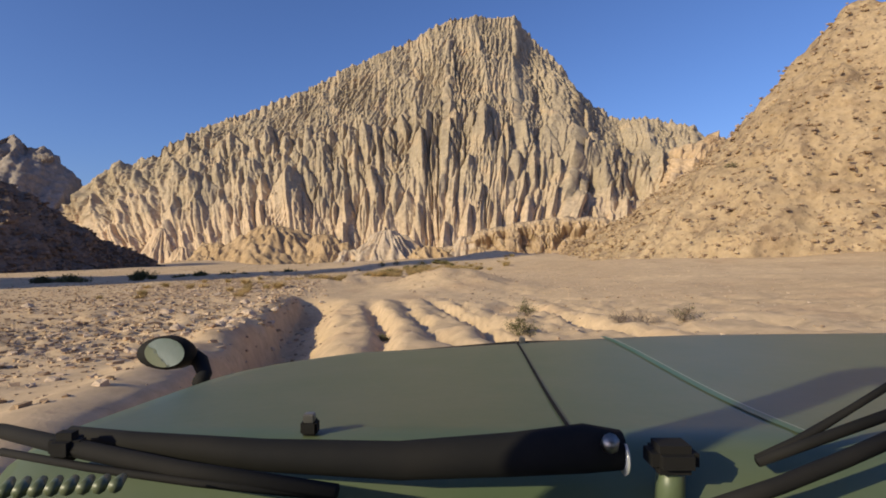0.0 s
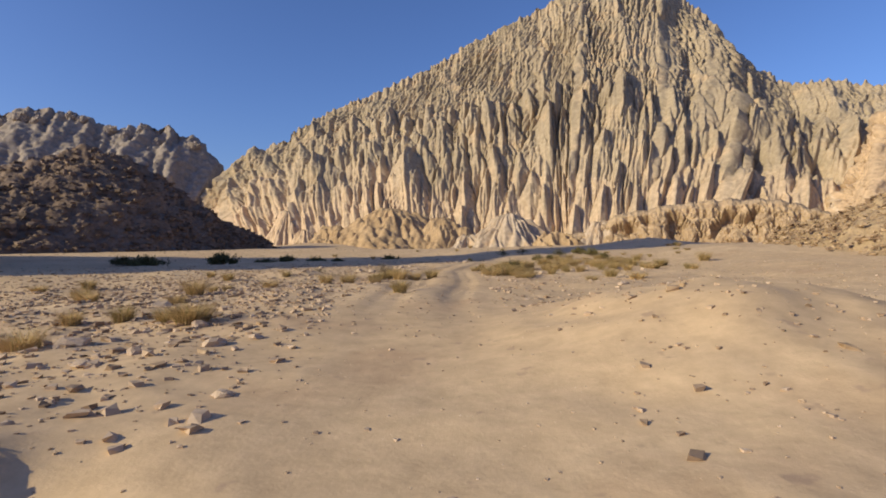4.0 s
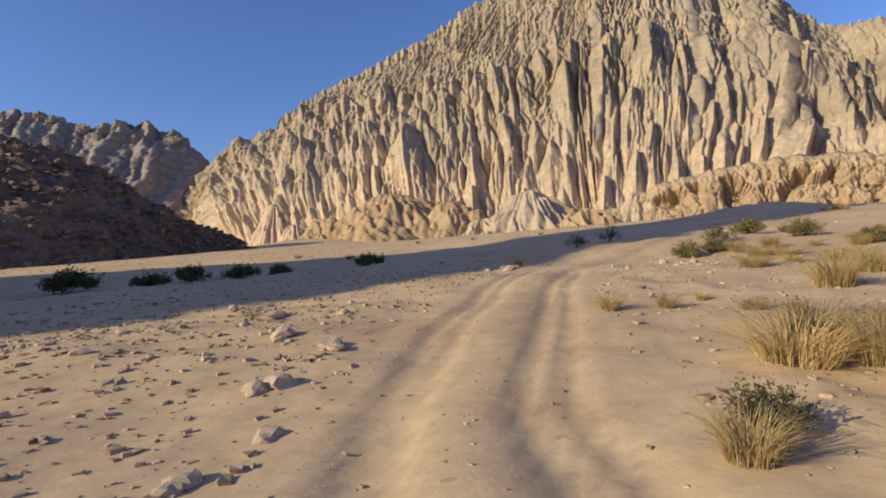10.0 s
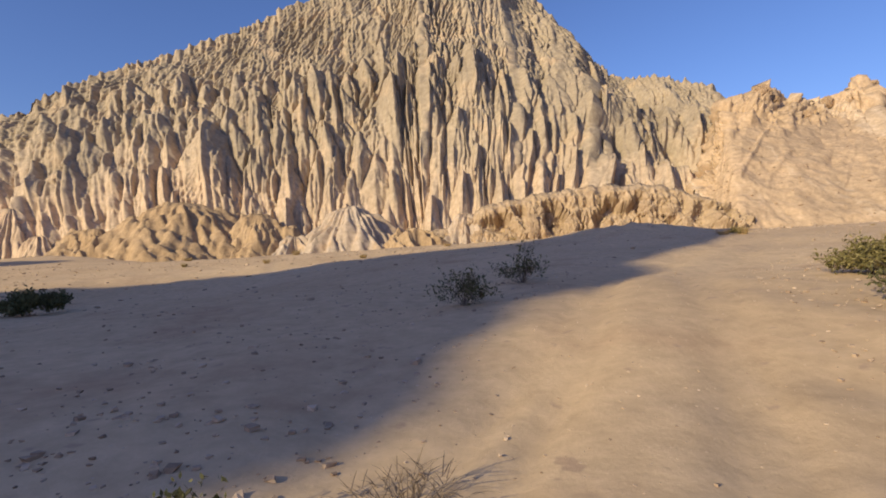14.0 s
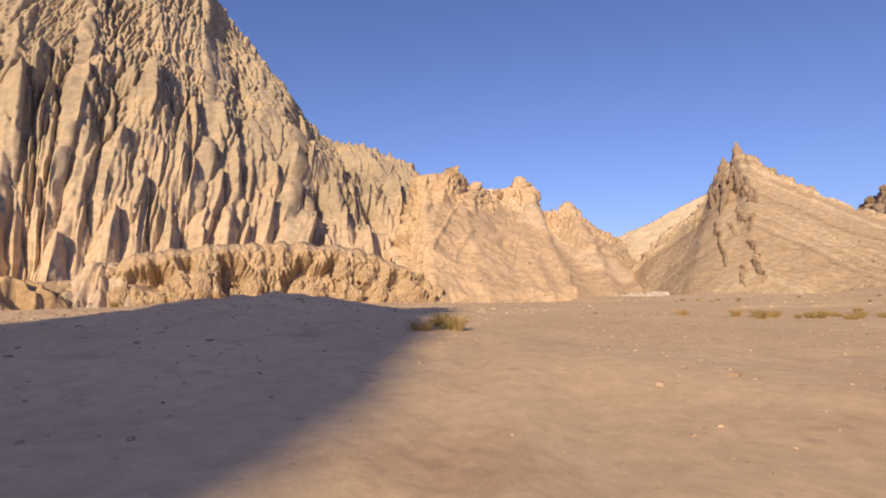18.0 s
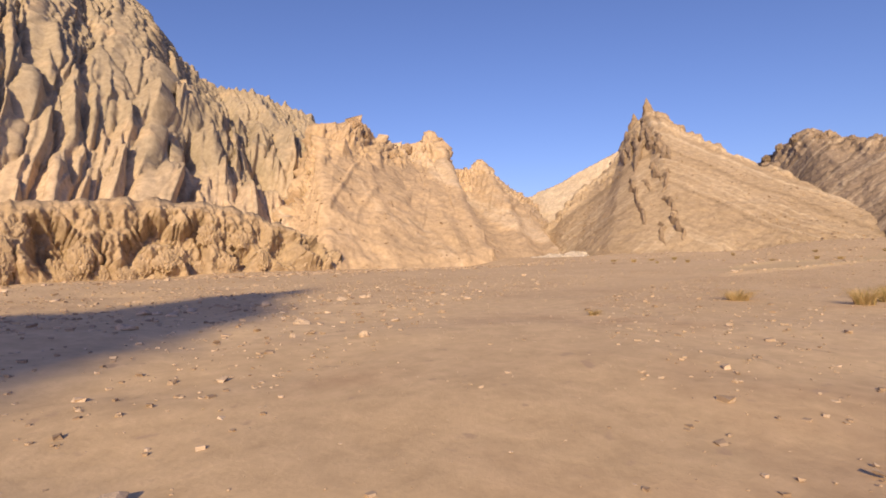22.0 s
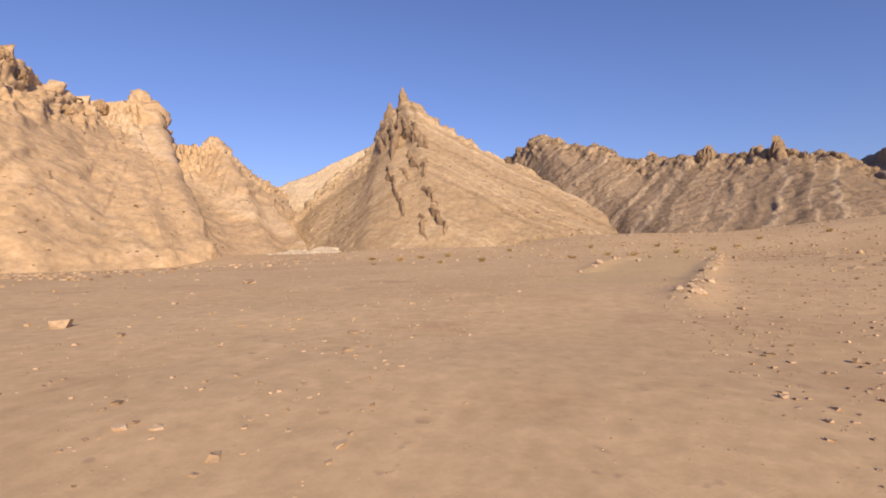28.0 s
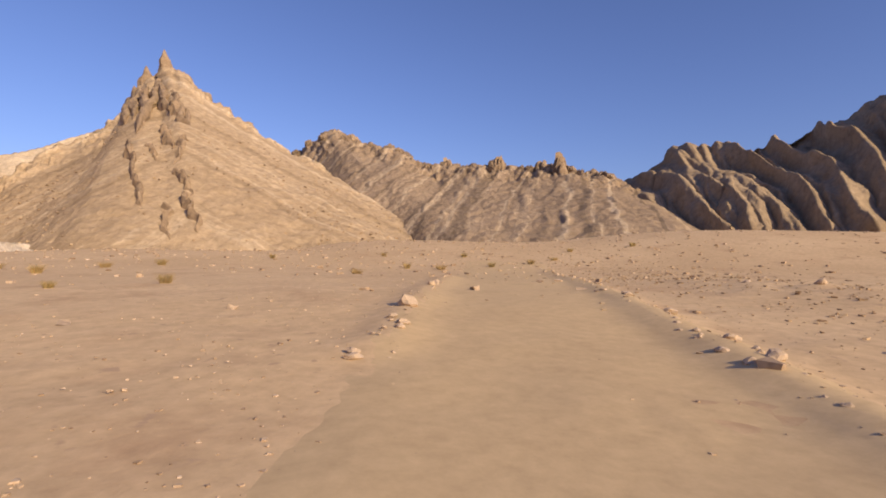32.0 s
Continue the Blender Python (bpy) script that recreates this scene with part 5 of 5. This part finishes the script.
# fender mirror
mirror = tube("fender_mirror", [seen_at(0.184, 0.398, 0.84), seen_at(0.190, 0.398, 0.87), seen_at(0.205, 0.400, 0.91), seen_at(0.220, 0.404, 0.92)], (0.026, 0.029, 0.024, 0.012), M_BLACK, n=20, flat=1.5, label="oval black fender mirror")
tube("mirror_arm", [seen_at(0.214, 0.399, 0.91), seen_at(0.226, 0.408, 0.90), seen_at(0.231, 0.422, 0.87), seen_at(0.226, 0.432, 0.84)], (0.014, 0.014, 0.012, 0.013), M_BLACK, mirror)
gl = [seen_at(0.1855 + 0.0225 * math.cos(a), 0.3985 + 0.0165 * math.sin(a), 0.825 + 0.01 * math.cos(a)) for a in np.linspace(0, 6.283, 28, endpoint=False)]
shape_part("mirror_glass", gl, [tuple(range(28))], M_MIRROR, mirror)
# wipers
arm = tube("wiper_arm", [seen_at(0.700, 0.508, 0.40), seen_at(0.66, 0.506, 0.40), seen_at(0.58, 0.513, 0.40), seen_at(0.45, 0.520, 0.40), seen_at(0.30, 0.514, 0.41), seen_at(0.15, 0.500, 0.42), seen_at(0.08, 0.489, 0.43)],
           (0.015, 0.0185, 0.0165, 0.0145, 0.0125, 0.009, 0.006), M_BLACK, label="long black wiper arm", n=14)
tube("arm_nut", [seen_at(0.688, 0.503, 0.385), seen_at(0.690, 0.497, 0.38)], (0.007, 0.006), M_STEEL, arm, n=8)
tube("arm_cap", [seen_at(0.703, 0.517, 0.392), seen_at(0.706, 0.517, 0.392)], (0.013, 0.012), M_LENS, arm, n=16)
blade = tube("wiper_blade", [seen_at(0.0, 0.486, 0.42), seen_at(0.08, 0.505, 0.40), seen_at(0.2, 0.530, 0.38), seen_at(0.38, 0.556, 0.36)], (0.006, 0.007, 0.007, 0.006), M_BLACK, n=8)
tube("blade_rail", [seen_at(0.0, 0.510, 0.40), seen_at(0.1, 0.528, 0.385), seen_at(0.22, 0.545, 0.37), seen_at(0.37, 0.560, 0.36)], (0.003, 0.003, 0.003, 0.003), M_BLACK, blade, n=6)
box("blade_clip", seen_at(0.076, 0.503, 0.40), (0.024, 0.02, 0.022), M_BLACK, blade)
pivot = tube("wiper_pivot", [seen_at(0.756, 0.575, 0.40), seen_at(0.757, 0.515, 0.41)], (0.011, 0.011), M_GREEN, n=14)
box("pivot_cap", seen_at(0.757, 0.515, 0.40), (0.036, 0.03, 0.022), M_BLACK, pivot, bevel=0.006)
right = tube("wiper_arm", [seen_at(0.856, 0.520, 0.42), seen_at(0.90, 0.498, 0.42), seen_at(0.96, 0.462, 0.42), seen_at(1.02, 0.425, 0.42)], (0.005, 0.004, 0.003, 0.003), M_BLACK, n=8)
tube("wiper_blade", [seen_at(0.855, 0.522, 0.41), seen_at(0.92, 0.498, 0.41), seen_at(1.02, 0.462, 0.41)], (0.004, 0.0045, 0.0045), M_BLACK, n=8)
tube("windscreen_seal", [seen_at(0.80, 0.575, 0.36), seen_at(0.88, 0.548, 0.37), seen_at(0.95, 0.520, 0.38), seen_at(1.03, 0.485, 0.39)], (0.006, 0.006, 0.006, 0.006), M_BLACK, n=8, label="black rubber windscreen seal")
# cabin behind the bonnet: roof, windscreen posts, sides and rear
box("roof", (0.41, -0.86, 0.385), (1.76, 1.66, 0.045), M_GREEN, label="green steel roof", bevel=0.018)
for x in (-0.45, 1.27):
    tube("windscreen_post", [(x, 0.0, -0.22), (x, -0.02, 0.08), (x, -0.05, 0.37)], (0.032, 0.028, 0.028), M_GREEN, n=12)
    tube("door_post", [(x, -0.85, -0.20), (x, -0.85, 0.37)], (0.03, 0.03), M_GREEN, n=12)
    tube("rear_post", [(x, -1.62, -0.20), (x, -1.62, 0.37)], (0.035, 0.035), M_GREEN, n=12)
    box("side_panel", (x, -0.68, -0.50), (0.045, 1.92, 0.60), M_GREEN, bevel=0.015)
    wheel = tube("wheel", [(x + d, -1.25, -1.04) for d in (-0.10, -0.07, 0.07, 0.10)], (0.30, 0.36, 0.36, 0.30), M_TYRE, n=32)
    tube("rim", [(x - 0.105, -1.25, -1.04), (x + 0.105, -1.25, -1.04)], (0.19, 0.19), M_STEEL, wheel, n=24)
box("tailgate", (0.41, -1.64, -0.50), (1.68, 0.045, 0.60), M_GREEN, bevel=0.015)
box("cabin_floor", (0.41, -0.68, -0.80), (1.68, 1.90, 0.04), M_BLACK, bevel=0.01)
